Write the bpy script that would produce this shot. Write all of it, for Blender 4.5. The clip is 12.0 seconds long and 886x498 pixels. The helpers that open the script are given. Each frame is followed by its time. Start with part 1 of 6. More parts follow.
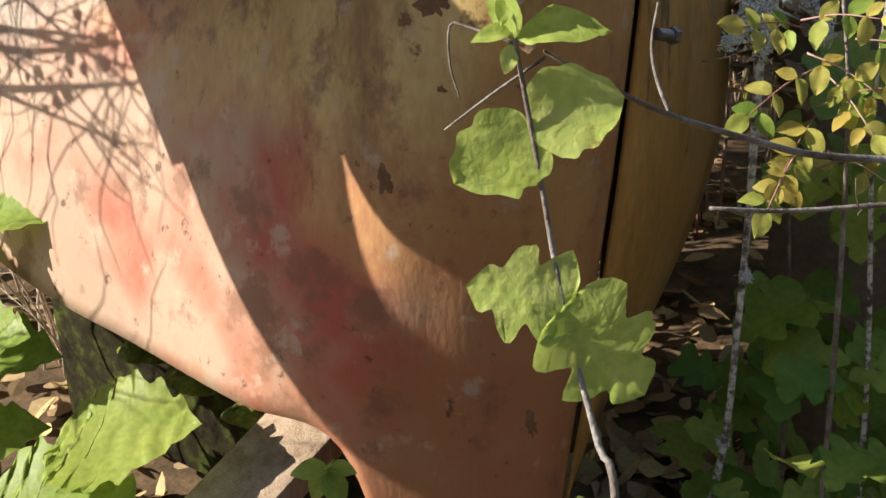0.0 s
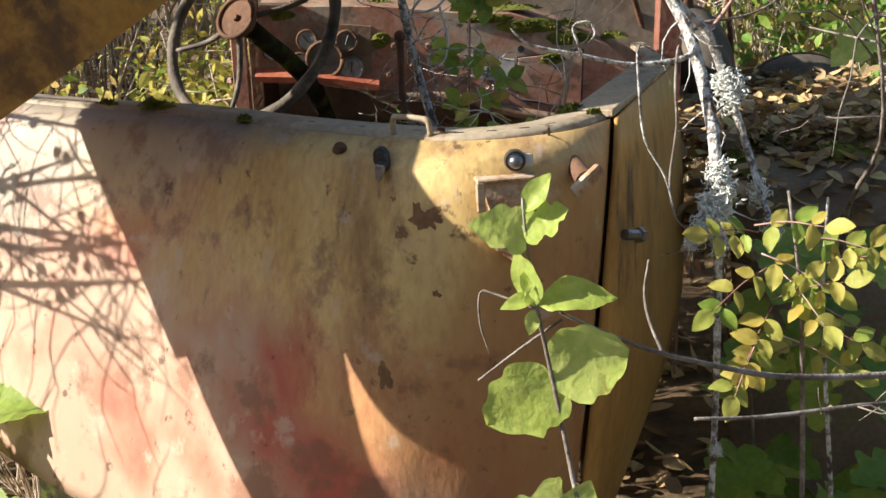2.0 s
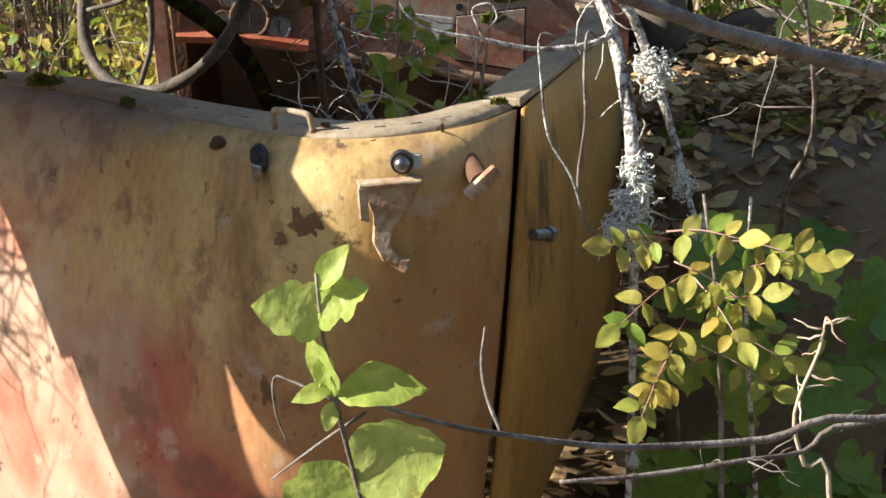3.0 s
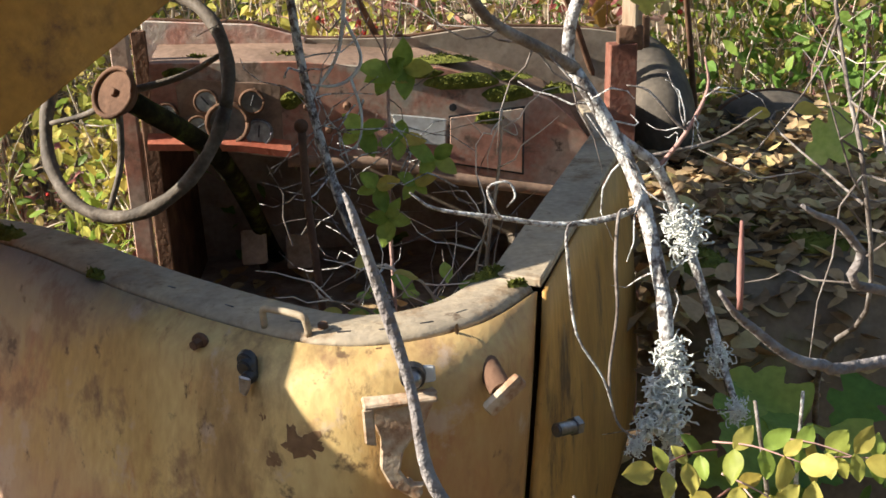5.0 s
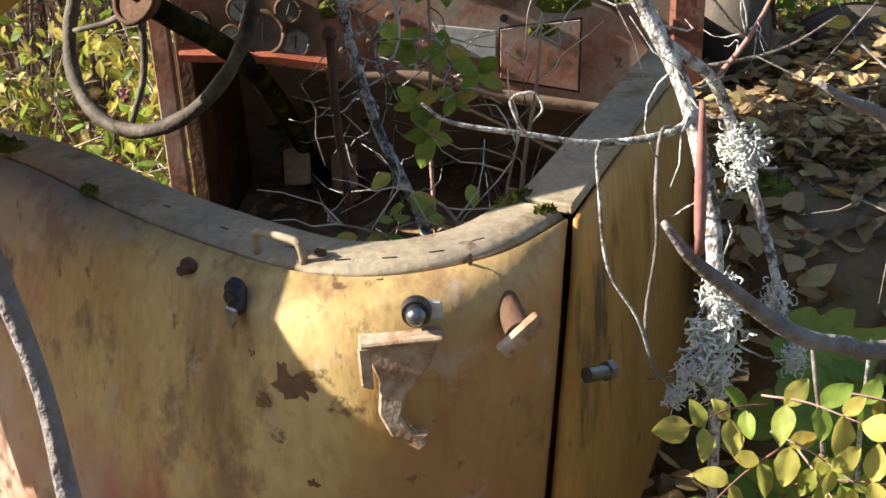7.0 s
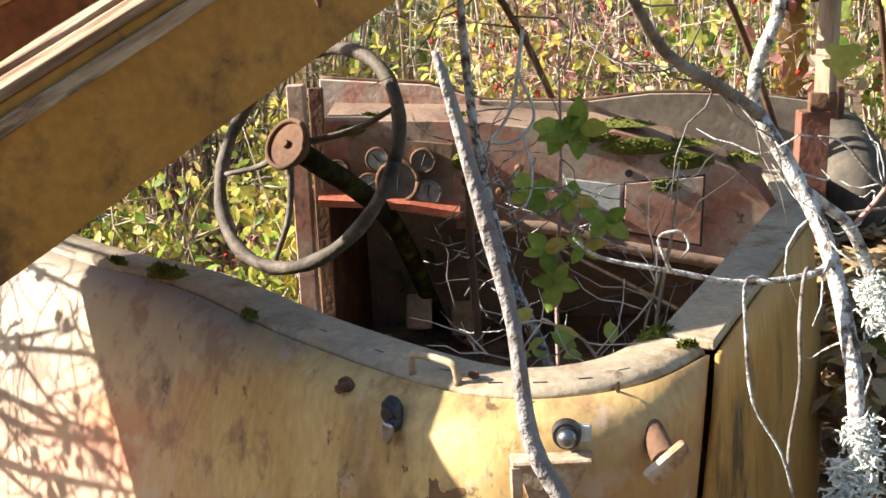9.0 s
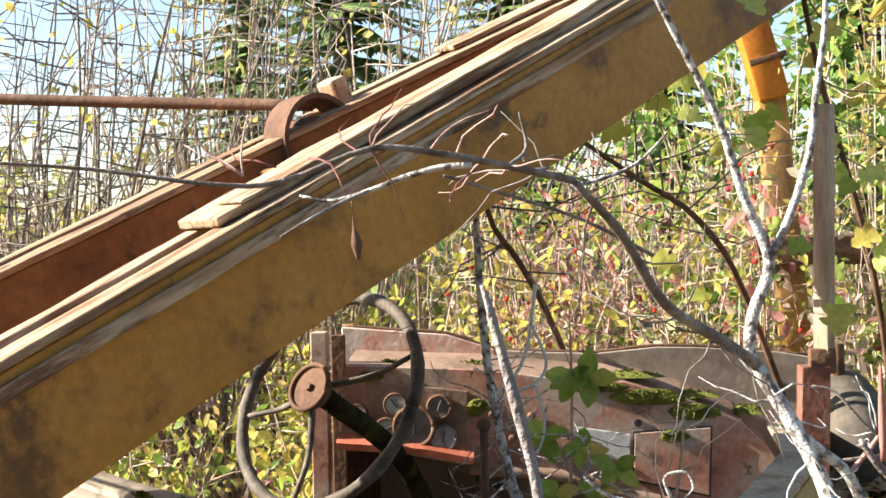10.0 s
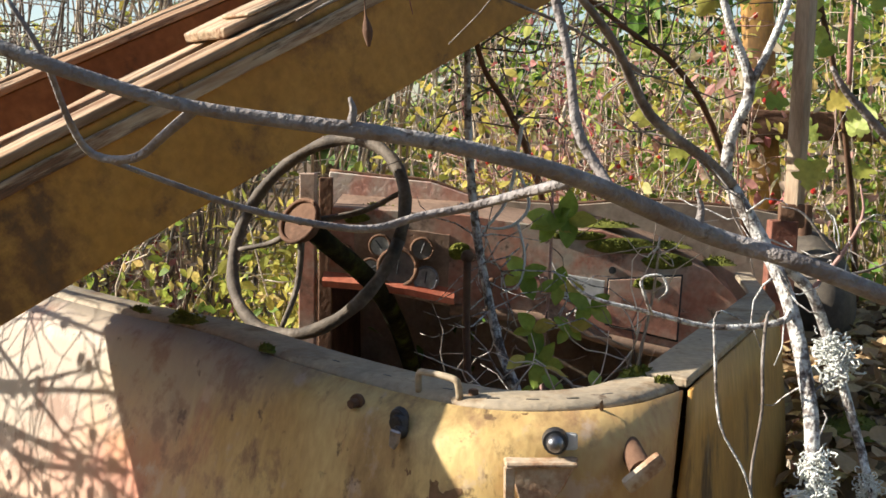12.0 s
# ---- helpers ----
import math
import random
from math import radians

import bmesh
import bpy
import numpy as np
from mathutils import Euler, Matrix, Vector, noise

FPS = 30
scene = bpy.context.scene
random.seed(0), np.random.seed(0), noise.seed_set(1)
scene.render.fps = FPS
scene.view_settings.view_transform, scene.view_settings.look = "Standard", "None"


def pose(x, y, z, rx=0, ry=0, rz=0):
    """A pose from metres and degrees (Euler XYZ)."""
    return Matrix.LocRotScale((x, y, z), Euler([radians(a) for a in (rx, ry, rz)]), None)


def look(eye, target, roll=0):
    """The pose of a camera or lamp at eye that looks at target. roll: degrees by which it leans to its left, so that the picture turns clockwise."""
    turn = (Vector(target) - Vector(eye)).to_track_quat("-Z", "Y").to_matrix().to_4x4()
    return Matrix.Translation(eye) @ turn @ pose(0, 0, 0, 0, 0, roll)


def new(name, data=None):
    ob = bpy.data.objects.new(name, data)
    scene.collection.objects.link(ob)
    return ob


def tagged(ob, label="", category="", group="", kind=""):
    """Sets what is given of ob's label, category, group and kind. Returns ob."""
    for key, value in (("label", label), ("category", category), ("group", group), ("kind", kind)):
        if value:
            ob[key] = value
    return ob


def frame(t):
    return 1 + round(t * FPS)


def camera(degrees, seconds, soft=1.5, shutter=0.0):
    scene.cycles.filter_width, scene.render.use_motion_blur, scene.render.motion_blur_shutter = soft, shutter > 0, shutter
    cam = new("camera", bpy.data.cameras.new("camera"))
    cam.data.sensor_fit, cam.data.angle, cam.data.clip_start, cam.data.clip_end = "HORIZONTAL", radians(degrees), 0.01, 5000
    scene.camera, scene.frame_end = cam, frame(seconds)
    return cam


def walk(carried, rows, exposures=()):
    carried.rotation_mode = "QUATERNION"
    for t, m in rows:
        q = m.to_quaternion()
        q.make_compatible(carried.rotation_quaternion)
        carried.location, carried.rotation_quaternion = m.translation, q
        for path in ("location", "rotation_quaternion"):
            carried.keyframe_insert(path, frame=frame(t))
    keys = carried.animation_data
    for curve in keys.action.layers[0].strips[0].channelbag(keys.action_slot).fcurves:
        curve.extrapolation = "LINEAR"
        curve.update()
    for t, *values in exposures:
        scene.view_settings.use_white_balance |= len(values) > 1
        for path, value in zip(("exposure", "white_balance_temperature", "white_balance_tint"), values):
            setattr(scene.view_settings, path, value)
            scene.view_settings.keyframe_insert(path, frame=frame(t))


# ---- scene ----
cam = camera(43, 12.0, soft=1.6)
PATH = [
    (0, look((0.1158, 0.0898, 1.3377), (0.0452, 1.9462, 0.5968), -2.62)),
    (0.5, look((0.0487, 0.0603, 1.3965), (0.0299, 1.9557, 0.7583), -2.24)),
    (1, look((0.0019, 0.0296, 1.4737), (-0.0005, 1.9807, 1.0341), -0.37)),
    (1.5, look((0.0000, 0.0000, 1.5000), (0.0000, 1.9696, 1.1527), -0.00)),
    (2, look((0.0560, -0.0063, 1.4645), (0.0930, 1.9234, 0.9401), -3.24)),
    (2.5, look((0.1730, 0.0699, 1.4715), (0.1647, 1.9808, 0.8814), -4.58)),
    (3, look((0.2045, 0.1417, 1.5221), (0.2390, 2.0317, 0.8691), -3.15)),
    (3.5, look((0.1728, 0.1558, 1.5883), (0.1599, 2.0817, 1.0493), -3.29)),
    (5.5, look((0.1878, 0.4427, 1.6888), (0.2910, 2.3197, 1.0059), -3.84)),
    (6, look((0.2233, 0.4756, 1.6717), (0.3056, 2.3411, 0.9554), -4.59)),
    (6.5, look((0.2514, 0.5175, 1.6355), (0.2235, 2.3665, 0.8737), -5.35)),
    (8.5, look((0.2062, 0.4716, 1.6206), (0.0855, 2.3538, 0.9550), -2.35)),
    (9, look((0.1919, 0.4406, 1.6182), (-0.0291, 2.3705, 1.1424), -3.38)),
    (9.5, look((0.1944, 0.3897, 1.6199), (-0.0493, 2.3601, 1.3789), -2.86)),
    (10, look((0.1924, 0.3416, 1.6192), (-0.0329, 2.3286, 1.5882), -2.23)),
    (10.5, look((0.1970, 0.2901, 1.6060), (0.0239, 2.2820, 1.5581), -1.38)),
    (11, look((0.1917, 0.2762, 1.5948), (0.0409, 2.2681, 1.4973), -1.37)),
    (11.5, look((0.1964, 0.2603, 1.5933), (0.0513, 2.2491, 1.4394), -1.32)),
    (12, look((0.1719, 0.2590, 1.5237), (-0.0083, 2.2386, 1.3034), -0.09)),
]
walk(cam, PATH, [(0, 0.85), (0.5, 1.05), (1, 1.2), (1.5, 1.25), (2, 1.15), (2.5, 1.1), (3.5, 1.15), (5.5, 1.2), (6.5, 1.15), (8.5, 1.58), (9, 1.66), (9.5, 1.8), (10, 1.72), (10.5, 1.45), (11.5, 1.3), (12, 1.1)])

# ---- world and sun ----
SUN = Vector((-0.83, -0.06, 0.474)).normalized()  # towards the sun
world = bpy.data.worlds.new("sky")
scene.world = world
world.use_nodes = True
wn = world.node_tree.nodes
sky = wn.new("ShaderNodeTexSky")
sky.sky_type, sky.sun_disc = "NISHITA", False
sky.sun_elevation = math.asin(SUN.z)
sky.sun_rotation = math.atan2(SUN.x, SUN.y)
world.node_tree.links.new(sky.outputs[0], wn["Background"].inputs[0])
wn["Background"].inputs[1].default_value = 0.082
sun_data = bpy.data.lights.new("sun", "SUN")
sun_data.energy, sun_data.angle, sun_data.color = 5.0, radians(0.5), (1.0, 0.93, 0.82)
sun = new("sun", sun_data)
sun.matrix_world = look((-8, -1, 8), Vector((-8, -1, 8)) - SUN)


# ---- materials ----
def material(name, stops, scale=6.0, rough=0.7, metal=0.0, bump=0.2, fine=60.0, detail=6.0, stretch=(1, 1, 1), per_piece=0.0, trans=0.0, spots=None):
    """Noise-mixed colours at two scales; stops: (position, rgb); spots: (rgb, scale, threshold) for wear."""
    m = bpy.data.materials.new(name)
    m.use_nodes = True
    nt = m.node_tree
    b = nt.nodes["Principled BSDF"]
    tc = nt.nodes.new("ShaderNodeTexCoord")
    mp = nt.nodes.new("ShaderNodeMapping")
    mp.inputs["Scale"].default_value = stretch
    nt.links.new(tc.outputs["Object"], mp.inputs[0])
    n1 = nt.nodes.new("ShaderNodeTexNoise")
    n1.inputs["Scale"].default_value, n1.inputs["Detail"].default_value, n1.inputs["Roughness"].default_value = scale, detail, 0.65
    nt.links.new(mp.outputs[0], n1.inputs["Vector"])
    ramp = nt.nodes.new("ShaderNodeValToRGB")
    el = ramp.color_ramp.elements
    while len(el) < len(stops):
        el.new(0.5)
    for e, (p, c) in zip(el, stops):
        e.position, e.color = p, (*c, 1)
    fac = n1.outputs["Fac"]
    if per_piece:
        info = nt.nodes.new("ShaderNodeObjectInfo")
        geo = nt.nodes.new("ShaderNodeNewGeometry")
        a = nt.nodes.new("ShaderNodeMath")
        a.operation = "ADD"
        nt.links.new(info.outputs["Random"], a.inputs[0])
        nt.links.new(geo.outputs["Random Per Island"], a.inputs[1])
        fr = nt.nodes.new("ShaderNodeMath")
        fr.operation = "FRACT"
        nt.links.new(a.outputs[0], fr.inputs[0])
        mx = nt.nodes.new("ShaderNodeMix")
        mx.inputs[0].default_value = per_piece
        nt.links.new(fac, mx.inputs[2])
        nt.links.new(fr.outputs[0], mx.inputs[3])
        fac = mx.outputs[0]
    nt.links.new(fac, ramp.inputs[0])
    colour = ramp.outputs[0]
    n2 = nt.nodes.new("ShaderNodeTexNoise")
    n2.inputs["Scale"].default_value, n2.inputs["Detail"].default_value = fine, 4
    nt.links.new(mp.outputs[0], n2.inputs["Vector"])
    for rgb, sc, th in spots or ():
        n3 = nt.nodes.new("ShaderNodeTexNoise")
        n3.inputs["Scale"].default_value, n3.inputs["Detail"].default_value, n3.inputs["Roughness"].default_value = sc, 8, 0.7
        nt.links.new(mp.outputs[0], n3.inputs["Vector"])
        r3 = nt.nodes.new("ShaderNodeValToRGB")
        r3.color_ramp.elements[0].position, r3.color_ramp.elements[1].position = th, th + 0.09
        nt.links.new(n3.outputs["Fac"], r3.inputs[0])
        mx = nt.nodes.new("ShaderNodeMix")
        mx.data_type = "RGBA"
        nt.links.new(r3.outputs[0], mx.inputs[0])
        nt.links.new(colour, mx.inputs[6])
        mx.inputs[7].default_value = (*rgb, 1)
        colour = mx.outputs[2]
    gr = nt.nodes.new("ShaderNodeMix")
    gr.data_type, gr.blend_type = "RGBA", "OVERLAY"
    gr.inputs[0].default_value = 0.35
    nt.links.new(colour, gr.inputs[6])
    nt.links.new(n2.outputs["Fac"], gr.inputs[7])
    nt.links.new(gr.outputs[2], b.inputs["Base Color"])
    b.inputs["Roughness"].default_value, b.inputs["Metallic"].default_value = rough, metal
    b.inputs["Specular IOR Level"].default_value = 0.5 if rough < 0.4 else 0.25
    bp = nt.nodes.new("ShaderNodeBump")
    bp.inputs["Strength"].default_value, bp.inputs["Distance"].default_value = bump, 0.004
    nt.links.new(n2.outputs["Fac"], bp.inputs["Height"])
    nt.links.new(bp.outputs[0], b.inputs["Normal"])
    if trans:
        t = nt.nodes.new("ShaderNodeBsdfTranslucent")
        nt.links.new(gr.outputs[2], t.inputs[0])
        ms = nt.nodes.new("ShaderNodeMixShader")
        ms.inputs[0].default_value = trans
        nt.links.new(b.outputs[0], ms.inputs[1])
        nt.links.new(t.outputs[0], ms.inputs[2])
        nt.links.new(ms.outputs[0], nt.nodes["Material Output"].inputs[0])
    return m


def panel_material():
    """Ochre paint over red primer: primer shows on the low and the outer side, stained and chipped, with sun put into
    its paler outer end.
    """
    m = material("ochre_over_primer", [(0.3, (0.40, 0.235, 0.09)), (0.46, (0.55, 0.36, 0.135)), (0.58, (0.66, 0.47, 0.20)), (0.75, (0.48, 0.28, 0.11))],
                 2.5, 0.5, 0.0, 0.25, 90, stretch=(1, 1, 0.45), spots=[((0.34, 0.21, 0.09), 2.6, 0.57), ((0.42, 0.17, 0.075), 4.5, 0.55), ((0.17, 0.10, 0.05), 5.5, 0.60), ((0.12, 0.07, 0.04), 15.0, 0.61), ((0.08, 0.045, 0.03), 38.0, 0.64)])
    nt = m.node_tree
    b = nt.nodes["Principled BSDF"]
    old = b.inputs["Base Color"].links[0].from_socket
    tc = nt.nodes.new("ShaderNodeTexCoord")
    sep = nt.nodes.new("ShaderNodeSeparateXYZ")
    nt.links.new(tc.outputs["Object"], sep.inputs[0])
    nz = nt.nodes.new("ShaderNodeTexNoise")
    nz.inputs["Scale"].default_value, nz.inputs["Detail"].default_value = 3.5, 6
    nt.links.new(tc.outputs["Object"], nz.inputs["Vector"])

    def line(a, k, c):
        n = nt.nodes.new("ShaderNodeMath")
        n.operation = "MULTIPLY_ADD"
        nt.links.new(a, n.inputs[0])
        n.inputs[1].default_value = k
        if isinstance(c, float):
            n.inputs[2].default_value = c
        else:
            nt.links.new(c, n.inputs[2])
        return n.outputs[0]
    f = line(sep.outputs[2], -2.3, line(sep.outputs[0], -1.3, line(nz.outputs["Fac"], 1.6, 1.38)))
    ramp = nt.nodes.new("ShaderNodeValToRGB")
    ramp.color_ramp.elements[0].position, ramp.color_ramp.elements[1].position = 0.0, 0.5
    nt.links.new(f, ramp.inputs[0])
    red = nt.nodes.new("ShaderNodeValToRGB")
    red.color_ramp.elements.new(0.5)
    for e, (p, c) in zip(red.color_ramp.elements, [(0.42, (0.45, 0.115, 0.078)), (0.54, (0.46, 0.215, 0.145)), (0.68, (0.49, 0.33, 0.24))]):
        e.position, e.color = p, (*c, 1)
    n4 = nt.nodes.new("ShaderNodeTexNoise")
    n4.inputs["Scale"].default_value, n4.inputs["Detail"].default_value = 6, 7
    nt.links.new(tc.outputs["Object"], n4.inputs["Vector"])
    # Primer pales towards -x: the sunlit end's brightness put into the colour.
    nt.links.new(line(sep.outputs[0], -0.42, line(n4.outputs["Fac"], 1.0, -0.045)), red.inputs[0])
    mx = nt.nodes.new("ShaderNodeMix")
    mx.data_type = "RGBA"
    nt.links.new(ramp.outputs[0], mx.inputs[0])
    nt.links.new(old, mx.inputs[6])
    nt.links.new(red.outputs[0], mx.inputs[7])
    # grey bare wear along the top of the outer end
    wear = line(sep.outputs[2], 5.0, line(sep.outputs[0], -2.2, line(nz.outputs["Fac"], 2.0, -7.15)))
    wr = nt.nodes.new("ShaderNodeValToRGB")
    wr.color_ramp.elements[0].position, wr.color_ramp.elements[1].position = 0.05, 0.6
    wr.color_ramp.elements[1].color = (0.8, 0.8, 0.8, 1)
    nt.links.new(wear, wr.inputs[0])
    mw = nt.nodes.new("ShaderNodeMix")
    mw.data_type = "RGBA"
    nt.links.new(wr.outputs[0], mw.inputs[0])
    nt.links.new(mx.outputs[2], mw.inputs[6])
    mw.inputs[7].default_value = (0.35, 0.305, 0.245, 1)
    # reddish brown staining towards the seam
    stain = line(sep.outputs[0], 4.0, line(nz.outputs["Fac"], 2.4, line(sep.outputs[2], -2.0, 0.6)))
    sr = nt.nodes.new("ShaderNodeValToRGB")
    sr.color_ramp.elements[0].position, sr.color_ramp.elements[1].position = 0.0, 0.7
    sr.color_ramp.elements[1].color = (0.7, 0.7, 0.7, 1)
    nt.links.new(stain, sr.inputs[0])
    ms = nt.nodes.new("ShaderNodeMix")
    ms.data_type = "RGBA"
    nt.links.new(sr.outputs[0], ms.inputs[0])
    nt.links.new(mw.outputs[2], ms.inputs[6])
    ms.inputs[7].default_value = (0.40, 0.20, 0.085, 1)
    colour = ms.outputs[2]
    for rgb, sc, th, amount in (((0.22, 0.11, 0.07), 7.0, 0.55, 0.65), ((0.55, 0.42, 0.33), 11.0, 0.58, 0.6), ((0.09, 0.05, 0.035), 26.0, 0.62, 0.8)):
        n5 = nt.nodes.new("ShaderNodeTexNoise")
        n5.inputs["Scale"].default_value, n5.inputs["Detail"].default_value, n5.inputs["Roughness"].default_value = sc, 8, 0.65
        nt.links.new(tc.outputs["Object"], n5.inputs["Vector"])
        r5 = nt.nodes.new("ShaderNodeValToRGB")
        r5.color_ramp.elements[0].position, r5.color_ramp.elements[1].position = th, th + 0.07
        r5.color_ramp.elements[1].color = (amount, amount, amount, 1)
        nt.links.new(n5.outputs["Fac"], r5.inputs[0])
        m5 = nt.nodes.new("ShaderNodeMix")
        m5.data_type = "RGBA"
        nt.links.new(r5.outputs[0], m5.inputs[0])
        nt.links.new(colour, m5.inputs[6])
        m5.inputs[7].default_value = (*rgb, 1)
        colour = m5.outputs[2]
    nt.links.new(colour, b.inputs["Base Color"])
    return m


PANEL = panel_material()
OCHRE = material("ochre_paint", [(0.3, (0.26, 0.13, 0.04)), (0.5, (0.46, 0.25, 0.07)), (0.7, (0.52, 0.30, 0.10))], 4, 0.5, 0, 0.2, 80, stretch=(1, 1, 0.4),
                 spots=[((0.24, 0.14, 0.06), 3.0, 0.52), ((0.14, 0.085, 0.045), 6.0, 0.58), ((0.30, 0.28, 0.24), 14.0, 0.64), ((0.08, 0.045, 0.03), 30.0, 0.64)])
BOOMPAINT = material("boom_paint", [(0.3, (0.24, 0.11, 0.025)), (0.5, (0.42, 0.20, 0.035)), (0.7, (0.48, 0.25, 0.06))], 3, 0.55, 0, 0.2, 70,
                     spots=[((0.20, 0.095, 0.03), 3.5, 0.53), ((0.12, 0.07, 0.035), 7.0, 0.59), ((0.06, 0.035, 0.02), 20.0, 0.64)])
FLAKED = material("flaked_cream_paint", [(0.34, (0.24, 0.12, 0.065)), (0.46, (0.42, 0.27, 0.165)), (0.56, (0.50, 0.38, 0.26)), (0.7, (0.58, 0.48, 0.36))], 26, 0.8, 0, 0.35, 160, stretch=(1, 1, 1),
                  spots=[((0.28, 0.15, 0.08), 20.0, 0.55), ((0.14, 0.08, 0.045), 22.0, 0.58), ((0.07, 0.045, 0.03), 45.0, 0.62)])
FLAKEDLONG = material("flaked_paint_along", [(0.34, (0.16, 0.085, 0.045)), (0.44, (0.30, 0.18, 0.10)), (0.52, (0.46, 0.33, 0.21)), (0.66, (0.56, 0.45, 0.32))], 22, 0.85, 0, 0.8, 110, stretch=(0.10, 1, 1),
                      spots=[((0.20, 0.10, 0.05), 20.0, 0.52), ((0.10, 0.065, 0.04), 46.0, 0.56)])
RIMPAINT = material("rim_paint", [(0.3, (0.23, 0.185, 0.135)), (0.5, (0.36, 0.295, 0.21)), (0.7, (0.47, 0.37, 0.24))], 7, 0.7, 0, 0.4, 100,
                    spots=[((0.24, 0.16, 0.09), 9.0, 0.54), ((0.52, 0.41, 0.28), 16.0, 0.60), ((0.11, 0.07, 0.045), 28.0, 0.60)])
PRIMER = material("red_primer", [(0.3, (0.19, 0.11, 0.08)), (0.45, (0.42, 0.195, 0.135)), (0.55, (0.46, 0.32, 0.245)), (0.7, (0.46, 0.39, 0.32))], 6, 0.75, 0, 0.15, 90,
                  spots=[((0.42, 0.36, 0.29), 5.0, 0.56), ((0.13, 0.09, 0.065), 4.5, 0.54), ((0.17, 0.11, 0.08), 11.0, 0.56), ((0.08, 0.05, 0.035), 24.0, 0.62)])
PRIMER_BRIGHT = material("bright_red_paint", [(0.3, (0.38, 0.09, 0.05)), (0.6, (0.56, 0.20, 0.12))], 8, 0.6, 0, 0.3, 90, spots=[((0.13, 0.08, 0.05), 10.0, 0.66)])
FADED = material("faded_red_paint", [(0.35, (0.42, 0.16, 0.11)), (0.5, (0.56, 0.34, 0.27)), (0.62, (0.56, 0.48, 0.40))], 8, 0.75, 0, 0.3, 90, spots=[((0.16, 0.10, 0.07), 10.0, 0.58)])
COWL = material("weathered_grey_brown", [(0.3, (0.20, 0.15, 0.115)), (0.5, (0.36, 0.30, 0.235)), (0.7, (0.42, 0.30, 0.23))], 6, 0.8, 0, 0.15, 80,
                spots=[((0.35, 0.13, 0.08), 5.0, 0.62)])
# Worn pedal pad, its pale tone standing in for sunlight on it.
PEDALPAD = material("worn_sunlit_pedal", [(0.3, (0.34, 0.26, 0.19)), (0.7, (0.60, 0.50, 0.40))], 22, 0.7, 0, 0.4, 90)
WHEEL = material("weathered_wheel_rim", [(0.3, (0.05, 0.04, 0.032)), (0.55, (0.13, 0.105, 0.08)), (0.75, (0.26, 0.22, 0.18))], 18, 0.7, 0, 0.5, 140)
NEARBARK = material("silver_grey_bark", [(0.3, (0.17, 0.14, 0.125)), (0.5, (0.26, 0.23, 0.215)), (0.7, (0.38, 0.36, 0.345))], 45, 0.85, 0, 0.8, 300, spots=[((0.10, 0.075, 0.06), 45.0, 0.60)])
BROWNDASH = material("brown_rusted_dash", [(0.3, (0.12, 0.075, 0.05)), (0.5, (0.25, 0.165, 0.115)), (0.7, (0.36, 0.24, 0.17))], 10, 0.8, 0, 0.3, 90, spots=[((0.42, 0.16, 0.10), 7.0, 0.60), ((0.07, 0.045, 0.03), 20.0, 0.62)])
REDPOST = material("dull_red_post", [(0.3, (0.10, 0.05, 0.035)), (0.5, (0.23, 0.09, 0.06)), (0.75, (0.27, 0.17, 0.125))], 16, 0.7, 0, 0.3, 90, spots=[((0.12, 0.075, 0.05), 12.0, 0.62)])
GREYSHELL = material("grey_brown_shell", [(0.3, (0.06, 0.05, 0.04)), (0.55, (0.11, 0.092, 0.072)), (0.75, (0.17, 0.135, 0.10))], 12, 0.8, 0, 0.3, 80, spots=[((0.10, 0.11, 0.04), 6.0, 0.60)])
RUST = material("dark_rust", [(0.3, (0.08, 0.045, 0.03)), (0.6, (0.19, 0.105, 0.065)), (0.8, (0.27, 0.18, 0.115))], 12, 0.85, 0.2, 0.5, 90)
STEEL = material("worn_steel", [(0.3, (0.12, 0.12, 0.13)), (0.7, (0.36, 0.36, 0.38))], 25, 0.35, 0.9, 0.2, 150)
BLACK = material("black_rubber", [(0.3, (0.015, 0.015, 0.016)), (0.7, (0.05, 0.05, 0.055))], 30, 0.35, 0, 0.2, 120)
# Mossy metal with deep shade put into its near-black base colour.
SHADEMOSSY = material("mossy_shade_dark_metal", [(0.35, (0.012, 0.010, 0.007)), (0.52, (0.028, 0.025, 0.012)), (0.66, (0.07, 0.085, 0.018))], 14, 0.95, 0, 1.0, 60)
SHADEMOSSY.node_tree.nodes["Principled BSDF"].inputs["Specular IOR Level"].default_value = 0.05
SCAB = material("rust_scab", [(0.3, (0.16, 0.09, 0.045)), (0.7, (0.27, 0.155, 0.075))], 20, 0.8, 0, 0.4, 90)
# Dirty boom paint, darkened further by the trough's shade put into the colour.
INNERPAINT = material("shaded_dirty_inner_paint", [(0.3, (0.10, 0.05, 0.025)), (0.5, (0.22, 0.10, 0.04)), (0.7, (0.30, 0.15, 0.06))], 5, 0.8, 0, 0.3, 70, spots=[((0.08, 0.05, 0.03), 8.0, 0.56)])
GREYPLATE = material("grey_plate", [(0.3, (0.12, 0.088, 0.06)), (0.55, (0.20, 0.15, 0.10)), (0.7, (0.17, 0.16, 0.06))], 5, 0.8, 0, 0.3, 90, spots=[((0.24, 0.13, 0.07), 9.0, 0.68)])
DIRT = material("floor_dirt", [(0.3, (0.20, 0.15, 0.11)), (0.7, (0.44, 0.36, 0.27))], 14, 0.95, 0, 0.9, 60)
SOIL = material("forest_soil", [(0.3, (0.05, 0.035, 0.02)), (0.55, (0.14, 0.09, 0.05)), (0.75, (0.22, 0.15, 0.08))], 9, 0.95, 0, 1.0, 50)
